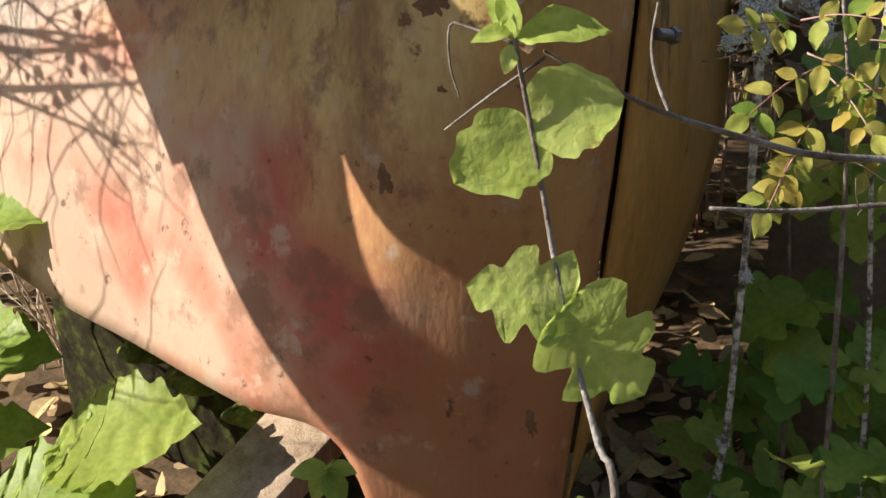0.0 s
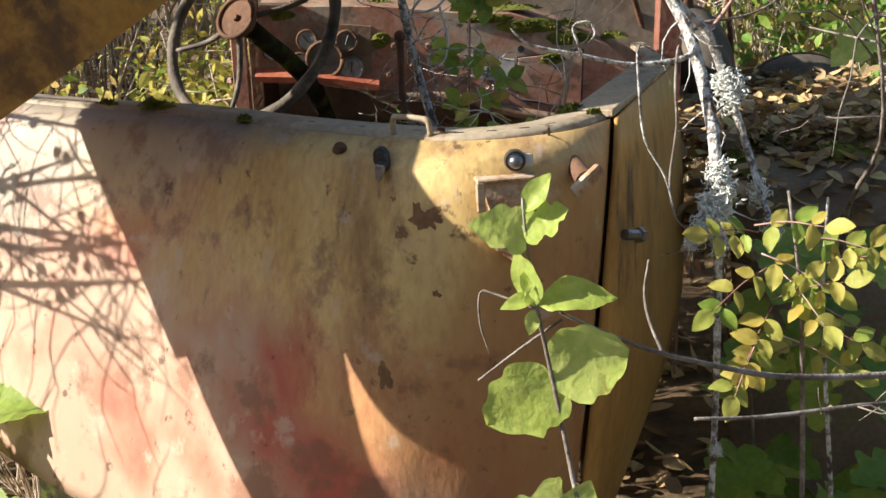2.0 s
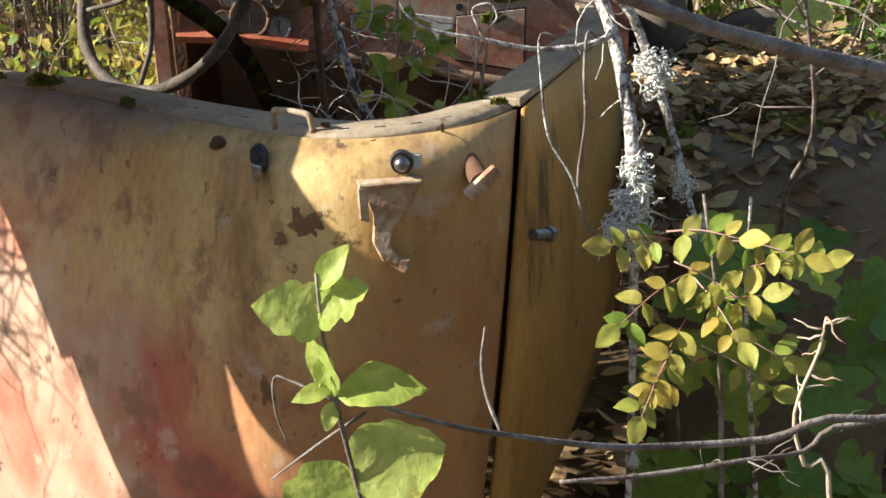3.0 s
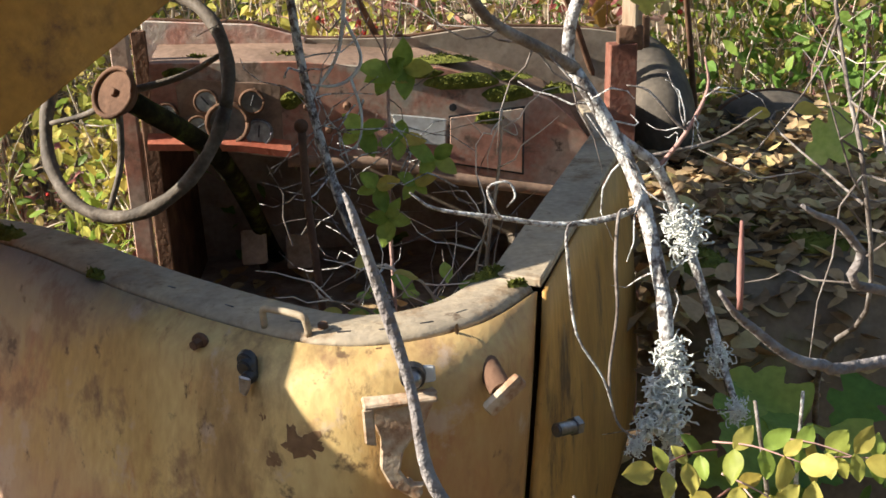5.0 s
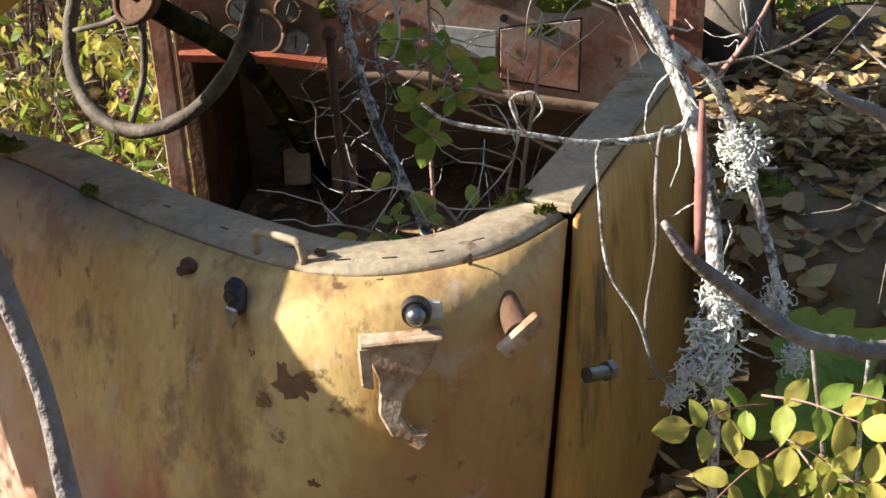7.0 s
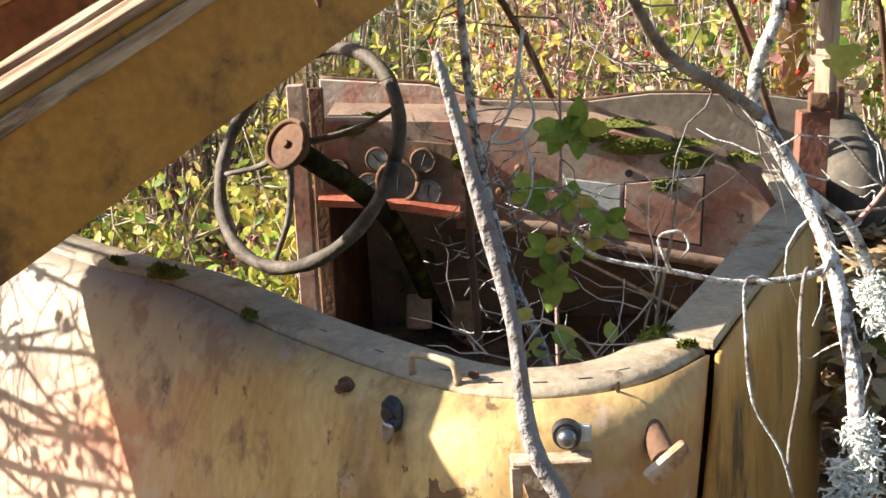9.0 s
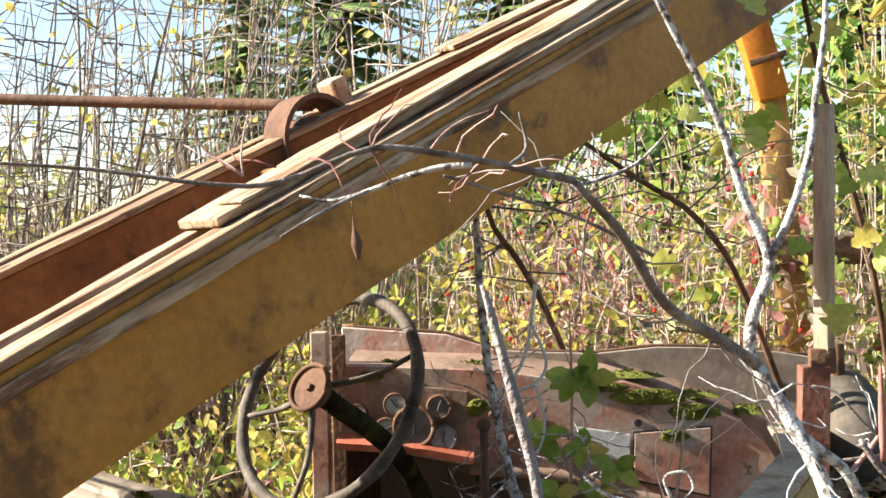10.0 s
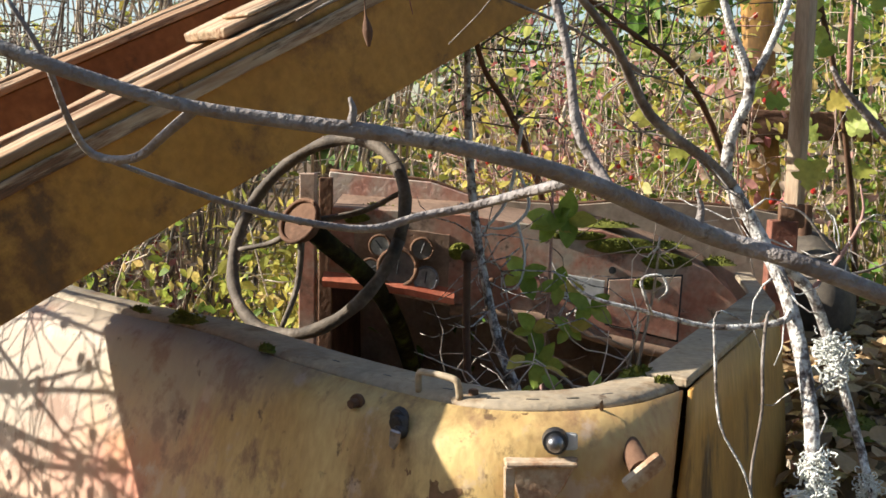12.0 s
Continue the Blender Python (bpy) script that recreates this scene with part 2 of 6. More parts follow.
MOSS = material("moss", [(0.3, (0.055, 0.065, 0.012)), (0.55, (0.14, 0.15, 0.025)), (0.75, (0.25, 0.23, 0.05))], 40, 0.95, 0, 1.0, 180)
BARK = material("grey_bark", [(0.3, (0.08, 0.06, 0.05)), (0.5, (0.2, 0.165, 0.14)), (0.7, (0.36, 0.33, 0.3))], 30, 0.85, 0, 0.6, 200)
LICHENBARK = material("lichened_bark", [(0.36, (0.09, 0.07, 0.06)), (0.46, (0.26, 0.23, 0.21)), (0.54, (0.62, 0.61, 0.58)), (0.7, (0.74, 0.74, 0.70))], 70, 0.9, 0, 1.0, 260)
LICHEN = material("pale_lichen", [(0.3, (0.55, 0.56, 0.52)), (0.7, (0.80, 0.81, 0.76))], 40, 0.95, 0, 0.6, 200)
PALESTEM = material("dry_stem", [(0.3, (0.34, 0.25, 0.17)), (0.7, (0.64, 0.54, 0.43))], 20, 0.8, 0, 0.3, 120, per_piece=0.6)
REDSTEM = material("red_stem", [(0.3, (0.26, 0.10, 0.08)), (0.7, (0.54, 0.36, 0.31))], 20, 0.7, 0, 0.3, 120, per_piece=0.6)
YOUNGLEAF = material("lime_leaf", [(0.2, (0.36, 0.46, 0.08)), (0.5, (0.50, 0.60, 0.15)), (0.8, (0.62, 0.66, 0.24))], 40, 0.4, 0, 0.5, 120, per_piece=0.3, trans=0.5, spots=[((0.40, 0.34, 0.08), 45, 0.62), ((0.16, 0.11, 0.03), 90, 0.70)])
LEAF = material("green_leaf", [(0.2, (0.17, 0.27, 0.04)), (0.5, (0.31, 0.42, 0.08)), (0.8, (0.44, 0.50, 0.11))], 20, 0.45, 0, 0.3, 90, per_piece=0.5, trans=0.45, spots=[((0.16, 0.12, 0.03), 60, 0.7)])
DARKLEAF = material("shade_leaf", [(0.2, (0.09, 0.18, 0.03)), (0.5, (0.15, 0.27, 0.05)), (0.8, (0.25, 0.35, 0.07))], 20, 0.5, 0, 0.3, 90, per_piece=0.6, trans=0.35)
YELLOWLEAF = material("yellow_leaf", [(0.2, (0.50, 0.38, 0.08)), (0.5, (0.58, 0.52, 0.13)), (0.8, (0.36, 0.40, 0.08))], 16, 0.5, 0, 0.3, 90, per_piece=0.6, trans=0.45, spots=[((0.25, 0.14, 0.04), 50, 0.68)])
MIXLEAF = material("autumn_leaf", [(0.1, (0.14, 0.22, 0.04)), (0.4, (0.32, 0.38, 0.07)), (0.65, (0.56, 0.50, 0.12)), (0.85, (0.58, 0.42, 0.16))], 16, 0.5, 0, 0.3, 90, per_piece=0.85, trans=0.45)
PINKLEAF = material("pink_autumn_leaf", [(0.1, (0.44, 0.12, 0.12)), (0.4, (0.58, 0.36, 0.30)), (0.7, (0.58, 0.50, 0.34)), (0.9, (0.38, 0.38, 0.12))], 16, 0.55, 0, 0.3, 90, per_piece=0.85, trans=0.4)
LITTER = material("leaf_litter", [(0.1, (0.20, 0.13, 0.07)), (0.4, (0.40, 0.27, 0.145)), (0.7, (0.54, 0.39, 0.21)), (0.9, (0.60, 0.48, 0.20))], 16, 0.8, 0, 0.4, 90, per_piece=0.85, trans=0.15)
NEEDLES = material("conifer_needles", [(0.2, (0.08, 0.14, 0.045)), (0.5, (0.17, 0.26, 0.08)), (0.8, (0.28, 0.36, 0.11))], 4, 0.7, 0, 0.3, 60, per_piece=0.6, trans=0.2)
ORANGE = material("orange_paint", [(0.3, (0.45, 0.14, 0.02)), (0.7, (0.62, 0.24, 0.03))], 9, 0.5, 0, 0.2, 90, spots=[((0.12, 0.06, 0.03), 12.0, 0.66)])
GLASS = material("dusty_dial_glass", [(0.3, (0.22, 0.22, 0.21)), (0.7, (0.55, 0.55, 0.52))], 30, 0.25, 0, 0.1, 60)
DIAL = material("faded_dial", [(0.3, (0.10, 0.09, 0.08)), (0.7, (0.26, 0.22, 0.19))], 25, 0.5, 0, 0.1, 60)
WHITEPLATE = material("white_label_plate", [(0.3, (0.45, 0.44, 0.42)), (0.7, (0.72, 0.72, 0.70))], 25, 0.45, 0, 0.1, 60)
BERRY = material("red_berry", [(0.3, (0.35, 0.02, 0.02)), (0.7, (0.55, 0.05, 0.03))], 25, 0.3, 0, 0.1, 60)
WOODPOST = material("weathered_post", [(0.3, (0.26, 0.17, 0.11)), (0.5, (0.44, 0.32, 0.22)), (0.7, (0.54, 0.43, 0.31))], 10, 0.8, 0, 0.4, 90, stretch=(3, 3, 0.5))


# ---- builders ----
def part(name, bm, mat, parent=None, label="", smooth=True):
    """Links a bmesh as one mesh object, under a thing or a part."""
    me = bpy.data.meshes.new(name)
    bm.to_mesh(me)
    bm.free()
    me.materials.append(mat)
    if smooth:
        for p in me.polygons:
            p.use_smooth = True
        me.set_sharp_from_angle(angle=0.7)
    ob = new(name, me)
    if parent:
        ob.parent = parent
    if label:
        tagged(ob, label)
    return ob


def raw(name, verts, faces, mat, parent=None, label="", smooth=False):
    me = bpy.data.meshes.new(name)
    me.from_pydata(verts, [], faces)
    me.materials.append(mat)
    if smooth:
        for p in me.polygons:
            p.use_smooth = True
    ob = new(name, me)
    if parent:
        ob.parent = parent
    if label:
        tagged(ob, label)
    return ob


def thing(name, label, category, group="", kind=""):
    return tagged(new(name), label, category, group, kind)


def box(bm, size, m, bevel=0.003):
    r = bmesh.ops.create_cube(bm, size=1, matrix=m @ Matrix.Diagonal((*size, 1)))
    if bevel:
        es = list({e for v in r["verts"] for e in v.link_edges})
        bmesh.ops.bevel(bm, geom=es, offset=bevel, segments=2, affect="EDGES", profile=0.5)
    return bm


def frame_of(a, b):
    d = (Vector(b) - Vector(a))
    return Matrix.Translation((Vector(a) + Vector(b)) / 2) @ d.to_track_quat("Z", "Y").to_matrix().to_4x4(), d.length


def rod(bm, a, b, r, r2=None, seg=16, bevel=0.0):
    m, length = frame_of(a, b)
    res = bmesh.ops.create_cone(bm, cap_ends=True, segments=seg, radius1=r, radius2=r if r2 is None else r2, depth=length, matrix=m)
    if bevel:
        es = [e for e in {e for v in res["verts"] for e in v.link_edges} if len(e.link_faces) == 2 and any(len(f.verts) > 4 for f in e.link_faces)]
        bmesh.ops.bevel(bm, geom=es, offset=bevel, segments=2, affect="EDGES")
    return bm


def catmull(pts, n):
    """n points a span through pts (tuples of any length)."""
    p = [np.array(q, float) for q in pts]
    p = [2 * p[0] - p[1]] + p + [2 * p[-1] - p[-2]]
    out = []
    for i in range(1, len(p) - 2):
        for k in range(n):
            t = k / n
            out.append(0.5 * (2 * p[i] + (p[i + 1] - p[i - 1]) * t + (2 * p[i - 1] - 5 * p[i] + 4 * p[i + 1] - p[i + 2]) * t * t
                              + (3 * p[i] - p[i - 1] - 3 * p[i + 1] + p[i + 2]) * t ** 3))
    out.append(p[-2])
    return out


def tube_data(pts, radii, seg, verts, faces):
    """Adds a tapered tube along pts to the lists."""
    pts = [Vector(p) for p in pts]
    base = len(verts)
    side = Vector((0.3, 0.2, 0.93))
    for i, p in enumerate(pts):
        d = (pts[min(i + 1, len(pts) - 1)] - pts[max(i - 1, 0)]).normalized()
        u = d.cross(side)
        if u.length < 1e-3:
            u = d.cross(Vector((1, 0, 0)))
        u.normalize()
        w = d.cross(u)
        side = u.cross(d)
        r = radii[i] if isinstance(radii, (list, tuple, np.ndarray)) else radii
        for k in range(seg):
            a = 2 * math.pi * k / seg
            verts.append(p + (u * math.cos(a) + w * math.sin(a)) * r)
    for i in range(len(pts) - 1):
        for k in range(seg):
            a, b = base + i * seg + k, base + i * seg + (k + 1) % seg
            faces.append((a, b, b + seg, a + seg))
    faces.append(tuple(base + k for k in range(seg))[::-1])
    faces.append(tuple(base + (len(pts) - 1) * seg + k for k in range(seg)))


def tube(name, pts, radii, mat, parent, seg=8, label="", n=4):
    v, f = [], []
    if isinstance(radii, (int, float)):
        radii = [radii] * len(pts)
    q = catmull([(*p, r) for p, r in zip(pts, radii)], n)
    tube_data([a[:3] for a in q], [max(a[3], 0.0006) for a in q], seg, v, f)
    return raw(name, v, f, mat, parent, label, True)


def plate(name, outline, thick, m, mat, parent, label="", bevel=0.002):
    """A flat plate: outline in its own x, y; thickness along z from 0; placed by m."""
    bm = bmesh.new()
    f = bm.faces.new([bm.verts.new((x, y, 0)) for x, y in outline])
    r = bmesh.ops.extrude_face_region(bm, geom=[f])
    bmesh.ops.translate(bm, verts=[v for v in r["geom"] if isinstance(v, bmesh.types.BMVert)], vec=(0, 0, thick))
    bmesh.ops.recalc_face_normals(bm, faces=bm.faces)
    if bevel:
        bmesh.ops.bevel(bm, geom=list(bm.edges), offset=bevel, segments=1, affect="EDGES")
    bm.transform(m)
    return part(name, bm, mat, parent, label, smooth=False)


# ---- ground ----
def ground_height(x, y):
    return 0.05 * noise.noise((x * 0.5, y * 0.5, 0)) + 0.02 * noise.noise((x * 3, y * 3, 1)) + 0.04 * max(0.0, math.hypot(x, y) - 6) ** 0.9


def build_ground():
    v, f = [], []
    ring = [0.0] + [0.25 * 1.13 ** i for i in range(66)]
    seg = 72
    for r in ring:
        for k in range(seg):
            a = 2 * math.pi * k / seg
            x, y = r * math.cos(a), r * math.sin(a) + 1.0
            v.append((x, y, ground_height(x, y)))
    for i in range(len(ring) - 1):
        for k in range(seg):
            a, b = i * seg + k, i * seg + (k + 1) % seg
            f.append((a, b, b + seg, a + seg))
    g = raw("ground", v, f, SOIL, None, smooth=True)
    tagged(g, "dark forest soil under leaf litter", "ground", kind="structure")


build_ground()

# ---- loader: curved seat panel ----
RIM_Z = 1.21
ROWS = [
    (1.205, [(-1.05, 2.55), (-0.60, 2.12), (-0.355, 1.924), (-0.152, 1.701), (0.013, 1.546), (0.102, 1.490), (0.185, 1.485), (0.268, 1.524), (0.335, 1.605)]),
    (1.18, [(-1.07, 2.52), (-0.62, 2.09), (-0.375, 1.90), (-0.172, 1.68), (-0.003, 1.515), (0.095, 1.458), (0.187, 1.455), (0.272, 1.498), (0.328, 1.578)]),
    (0.85, [(-1.12, 2.42), (-0.68, 1.99), (-0.43, 1.80), (-0.215, 1.60), (-0.035, 1.465), (0.07, 1.44), (0.165, 1.445), (0.247, 1.488), (0.292, 1.565)]),
    (0.52, [(-1.12, 2.38), (-0.70, 1.93), (-0.46, 1.74), (-0.25, 1.55), (-0.09, 1.47), (0.03, 1.455), (0.12, 1.46), (0.203, 1.49), (0.247, 1.56)]),
]
LOW = [0.60, 0.56, 0.53, 0.52, 0.49, 0.22, 0.2, 0.2, 0.2]


def panel_grid():
    cols = [catmull(r[1], 8) for r in ROWS]
    low = catmull([(z,) for z in LOW], 8)
    n = len(cols[0])
    grid = []
    for i in range(n):
        keys = [(*c[i], r[0]) for c, r in zip(cols, ROWS)]
        x, y, z = keys[-1]
        px, py, pz = keys[-2]
        keys.append((x + (x - px) * 0.9, y + (y - py) * 0.4, z - 0.32))
        low4 = keys[1:]
        col = []
        for z in np.linspace(RIM_Z - 0.005, low[i][0], 26):
            if z > low4[0][2]:
                f = (z - low4[0][2]) / (keys[0][2] - low4[0][2])
                col.append((keys[1][0] + f * (keys[0][0] - keys[1][0]), keys[1][1] + f * (keys[0][1] - keys[1][1]), z))
                continue
            q = np.zeros(2)
            for a in low4:
                w = 1.0
                for b in low4:
                    if b is not a:
                        w *= (z - b[2]) / (a[2] - b[2])
                q += w * np.array(a[:2])
            col.append((q[0], q[1], z))
        grid.append(col)
    return grid


def build_seat_panel():
    t = thing("seat_panel", "curved sheet-metal panel in ochre paint worn to red primer", "machine panel")
    g = panel_grid()
    v = [p for col in g for p in col]
    m = len(g[0])
    f = [(i * m + j, i * m + j + 1, (i + 1) * m + j + 1, (i + 1) * m + j) for i in range(len(g) - 1) for j in range(m - 1)]
    skin = raw("skin", v, f, PANEL, t, smooth=True)
    s = skin.modifiers.new("thickness", "SOLIDIFY")
    s.thickness, s.offset = 0.005, 1
    # rim flange: rolled edge, flat strip and inner lip
    top = [Vector((p[0][0], p[0][1], 0)) for p in g]
    prof = [(0.0, -0.007), (0.0025, 0.0), (0.009, 0.0045), (0.022, 0.006), (0.070, 0.004), (0.074, 0.001), (0.074, -0.02), (0.070, -0.02), (0.068, -0.002), (0.004, -0.004)]
    v, f = [], []
    k = len(prof)
    for i, p in enumerate(top):
        d = (top[min(i + 1, len(top) - 1)] - top[max(i - 1, 0)]).normalized()
        inward = Vector((-d.y, d.x, 0))
        for o, h in prof:
            q = p + inward * o
            v.append((q.x, q.y, RIM_Z + h))
    for i in range(len(top) - 1):
        for j in range(k):
            a, b = i * k + j, i * k + (j + 1) % k
            f.append((a, b, b + k, a + k))
    f += [tuple(range(k)), tuple(range((len(top) - 1) * k, len(top) * k))[::-1]]
    raw("rim_flange", v, f, RIMPAINT, t, "worn bare flange along the top edge", True)
    return t


seat_panel = build_seat_panel()


def panel_depth(grid, x, z):
    xs, ys = [], []
    for col in grid:
        cz = np.array([p[2] for p in col])[::-1]
        xs.append(np.interp(z, cz, np.array([p[0] for p in col])[::-1]))
        ys.append(np.interp(z, cz, np.array([p[1] for p in col])[::-1]))
    return float(np.interp(x, xs, ys))


def build_rust_scabs():
    """Scabs of bare rust standing a hair proud of the paint."""
    g = panel_grid()
    rng = random.Random(23)
    for k, (x, z, w, h) in enumerate([(-0.019, 1.048, 0.008, 0.036), (-0.008, 0.893, 0.012, 0.018), (-0.151, 0.823, 0.023, 0.025), (-0.224, 0.904, 0.012, 0.021), (-0.16, 0.957, 0.01, 0.021), (0.065, 1.113, 0.024, 0.016), (0.027, 1.089, 0.01, 0.007), (-0.043, 0.907, 0.006, 0.005), (-0.039, 0.98, 0.005, 0.005), (-0.159, 1.021, 0.01, 0.037), (0.031, 1.094, 0.009, 0.007), (0.052, 1.124, 0.007, 0.01), (0.021, 1.135, 0.006, 0.008), (0.071, 1.01, 0.007, 0.005), (0.152, 1.202, 0.005, 0.004), (0.176, 0.515, 0.009, 0.024), (-0.116, 1.03, 0.007, 0.024), (0.237, 1.204, 0.003, 0.01)]):
        n = 30
        pts = []
        lean = rng.uniform(0.1, 0.5)
        for i in range(n):
            a = 2 * math.pi * i / n
            r = 0.85 + 0.9 * noise.noise((math.cos(a) * 1.6 + k * 3.1, math.sin(a) * 1.6, k)) + rng.uniform(-0.16, 0.16)
            pts.append((x + r * w * math.cos(a) - lean * r * h * 0.5 * math.sin(a), z + r * h * math.sin(a)))
        v = [(px, panel_depth(g, px, pz) - 0.0056, pz) for px, pz in pts]
        v += [(x + (px - x) * 0.5, panel_depth(g, x + (px - x) * 0.5, z + (pz - z) * 0.5) - 0.0062, z + (pz - z) * 0.5) for px, pz in pts]
        v.append((x, panel_depth(g, x, z) - 0.0062, z))
        f = [(i, (i + 1) % n, n + (i + 1) % n, n + i) for i in range(n)] + [(n + i, n + (i + 1) % n, 2 * n) for i in range(n)]
        raw("rust_scab", v, f, SCAB, seat_panel, "dark brown rust scab")


build_rust_scabs()


SEAM_Z = [0.2, 0.52, 0.85, 1.18, 1.205]
SEAM_X = [0.195, 0.247, 0.292, 0.328, 0.330]
SEAM_Y = [1.55, 1.555, 1.565, 1.578, 1.590]


def build_side_panel():
    t = thing("side_panel", "upright ochre side panel with a bare top strip", "machine panel")
    a, b = Vector((0.345, 1.612)), Vector((0.565, 2.20))
    v, f = [], []
    n, m = 10, 14
    out = Vector((0.936, -0.35))
    for i in range(n + 1):
        s = i / n
        for j in range(m + 1):
            h = j / m
            z = RIM_Z - 0.003 - h * 0.92
            p = a.lerp(b, s) + out * (0.02 * math.sin(min(1, h * 3) * math.pi / 2) - 0.36 * max(0.0, h - 0.45) ** 1.5)
            seam = Vector((np.interp(z, SEAM_Z, SEAM_X) + 0.014, np.interp(z, SEAM_Z, SEAM_Y) + 0.008))
            p = p.lerp(seam, max(0.0, 1 - s * 2.2) ** 1.5)
            v.append((p.x, p.y, z))
    for i in range(n):
        for j in range(m):
            q = i * (m + 1) + j
            f.append((q, q + 1, q + m + 2, q + m + 1))
    o = raw("skin", v, f, OCHRE, t, smooth=True)
    s = o.modifiers.new("thickness", "SOLIDIFY")
    s.thickness, s.offset = 0.006, 1
    top = [(0.345, 1.612), (0.565, 2.20), (0.60, 2.62), (0.565, 2.62), (0.545, 2.34), (0.288, 1.650)]
    plate("top_strip", top, 0.012, pose(0, 0, RIM_Z - 0.004), RIMPAINT, t, "bare grey-brown top strip")
    plate("inner_skin", [(0, 0), (0.735, 0), (0.735, -0.75), (0, -0.75)], 0.005,
          Matrix.Translation((0.290, 1.655, RIM_Z - 0.006)) @ Euler((radians(90), 0, math.atan2(0.69, 0.257))).to_matrix().to_4x4(), COWL, t)
    return t


side_panel = build_side_panel()


# ---- loader: boom ----
BOOM_A, BOOM_D = Vector((-0.407, 1.50, 1.494)), Vector((0.652, 0.70, 0.448)).normalized()
BOOM_S = Vector((0.732, -0.682, 0)).normalized()  # towards the camera's side
BOOM_U = BOOM_S.cross(BOOM_D) * -1 if BOOM_S.cross(BOOM_D).z < 0 else BOOM_S.cross(BOOM_D)
BOOM = Matrix((BOOM_D, BOOM_S, BOOM_U)).transposed().to_4x4()
BOOM.translation = BOOM_A


def build_boom():
    """Own axes: x along the boom, y towards the camera's side, z up across it; the near top edge is y = z = 0."""
    t = thing("loader_boom", "long ochre twin-beam steel boom with flaking paint", "boom")
    x0, x1, h = -1.9, 3.0, 0.158
    rng = random.Random(5)

    def beam(name, y0, y1, z0, z1, mat, a=x0, b=x1, label="", bev=0.003, rough=0.0):
        bm = bmesh.new()
        box(bm, (b - a, y1 - y0, z1 - z0), Matrix.Translation(((a + b) / 2, (y0 + y1) / 2, (z0 + z1) / 2)), bev)
        if rough:
            for k in range(60):
                bmesh.ops.bisect_plane(bm, geom=list(bm.verts) + list(bm.edges) + list(bm.faces), plane_co=(a + (b - a) * (k + 0.5) / 60, 0, 0), plane_no=(1, 0, 0))
            for v in bm.verts:
                v.co.y += rough * noise.noise((v.co.x * 14, y0 * 9, v.co.z * 30))
                v.co.z += rough * 0.6 * noise.noise((v.co.x * 11, v.co.y * 20, 3 + y0))
        ob = part(name, bm, mat, t, label, smooth=False)
        ob.matrix_basis = BOOM
        return ob
    def box_beam(y, wi, a0, b0, m, web):
        for name, y0, y1, z0, z1, mat, rough, label in (
                ("side_plate", y - 0.010, y, -h, 0, web, 0.0, ""),
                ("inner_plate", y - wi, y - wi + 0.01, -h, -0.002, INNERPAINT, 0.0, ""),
                ("bottom_plate", y - wi + 0.01, y - 0.010, -h, -h + 0.01, BOOMPAINT, 0.0, ""),
                ("top_flange", y - 0.046, y + 0.006, 0.001, 0.013, FLAKEDLONG, 0.004, "flange with flaking cream paint"),
                ("inner_flange", y - wi - 0.005, y - wi + 0.030, -0.001, 0.011, FLAKEDLONG, 0.004, "flange with flaking cream paint")):
            beam(name, y0, y1, z0, z1, mat, a0, b0, label, rough=rough).matrix_basis = m
    box_beam(0.0, 0.120, x0, x1, BOOM, BOOMPAINT)
    # the far beam runs in towards the near one
    far = BOOM @ Matrix.Translation((0.95, -0.330, 0)) @ Matrix.Rotation(radians(14), 4, "Z")
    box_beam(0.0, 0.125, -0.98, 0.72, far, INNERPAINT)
    beam("cover_plank", -0.128, -0.022, 0.014, 0.028, FLAKEDLONG, a=0.30, b=2.7, label="splintered cover strip with flaking paint", rough=0.006)
    beam("cover_plank", -0.085, -0.018, 0.0285, 0.034, FLAKEDLONG, a=0.34, b=2.6, label="splintered cover strip with flaking paint", rough=0.006)
    beam("cover_plank", -0.110, -0.030, 0.014, 0.024, FLAKEDLONG, a=0.10, b=0.70, label="splintered cover strip with flaking paint", rough=0.006).matrix_basis = far
    beam("lip", 0.0005, 0.009, -0.030, -0.012, FLAKEDLONG, bev=0.002, rough=0.003)
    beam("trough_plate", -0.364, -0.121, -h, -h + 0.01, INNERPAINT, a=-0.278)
    # Unseen wedge and taper, added to shape the sun sliver and shadow on the panel.
    plate("shadow_wedge", [(-0.280, -0.125), (-0.280, -0.364), (-0.78, -0.364)], 0.01, BOOM @ Matrix.Translation((0, 0, -h)), BOOMPAINT, t)
    plate("shadow_taper", [(-0.30, -0.365), (-0.30, -0.52), (-0.62, -0.43), (-1.9, -0.40), (-1.9, -0.365)], h, BOOM @ Matrix.Translation((0, 0, -h)), BOOMPAINT, t)
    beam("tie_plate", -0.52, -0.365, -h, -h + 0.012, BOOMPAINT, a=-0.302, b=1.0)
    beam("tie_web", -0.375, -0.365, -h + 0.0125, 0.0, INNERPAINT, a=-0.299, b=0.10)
    # Unseen plate, added to carry the shadow out to its edge on the panel.
    plate("shadow_gusset", [(-0.345, -0.485), (-0.355, -0.521), (0.15, -0.694), (0.50, -0.72), (0.70, -0.521), (0.70, -0.485)], 0.02, BOOM @ Matrix.Translation((0, 0, -h - 0.021)), BOOMPAINT, t)
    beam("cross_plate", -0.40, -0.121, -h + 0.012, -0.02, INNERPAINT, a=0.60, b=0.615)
    # arched guard with a bearing block
    v, f = [], []
    arc = [(0.74 + 0.072 * math.cos(a), -0.42, -0.03 + 0.080 * math.sin(a)) for a in np.linspace(0.1, math.pi, 18)]
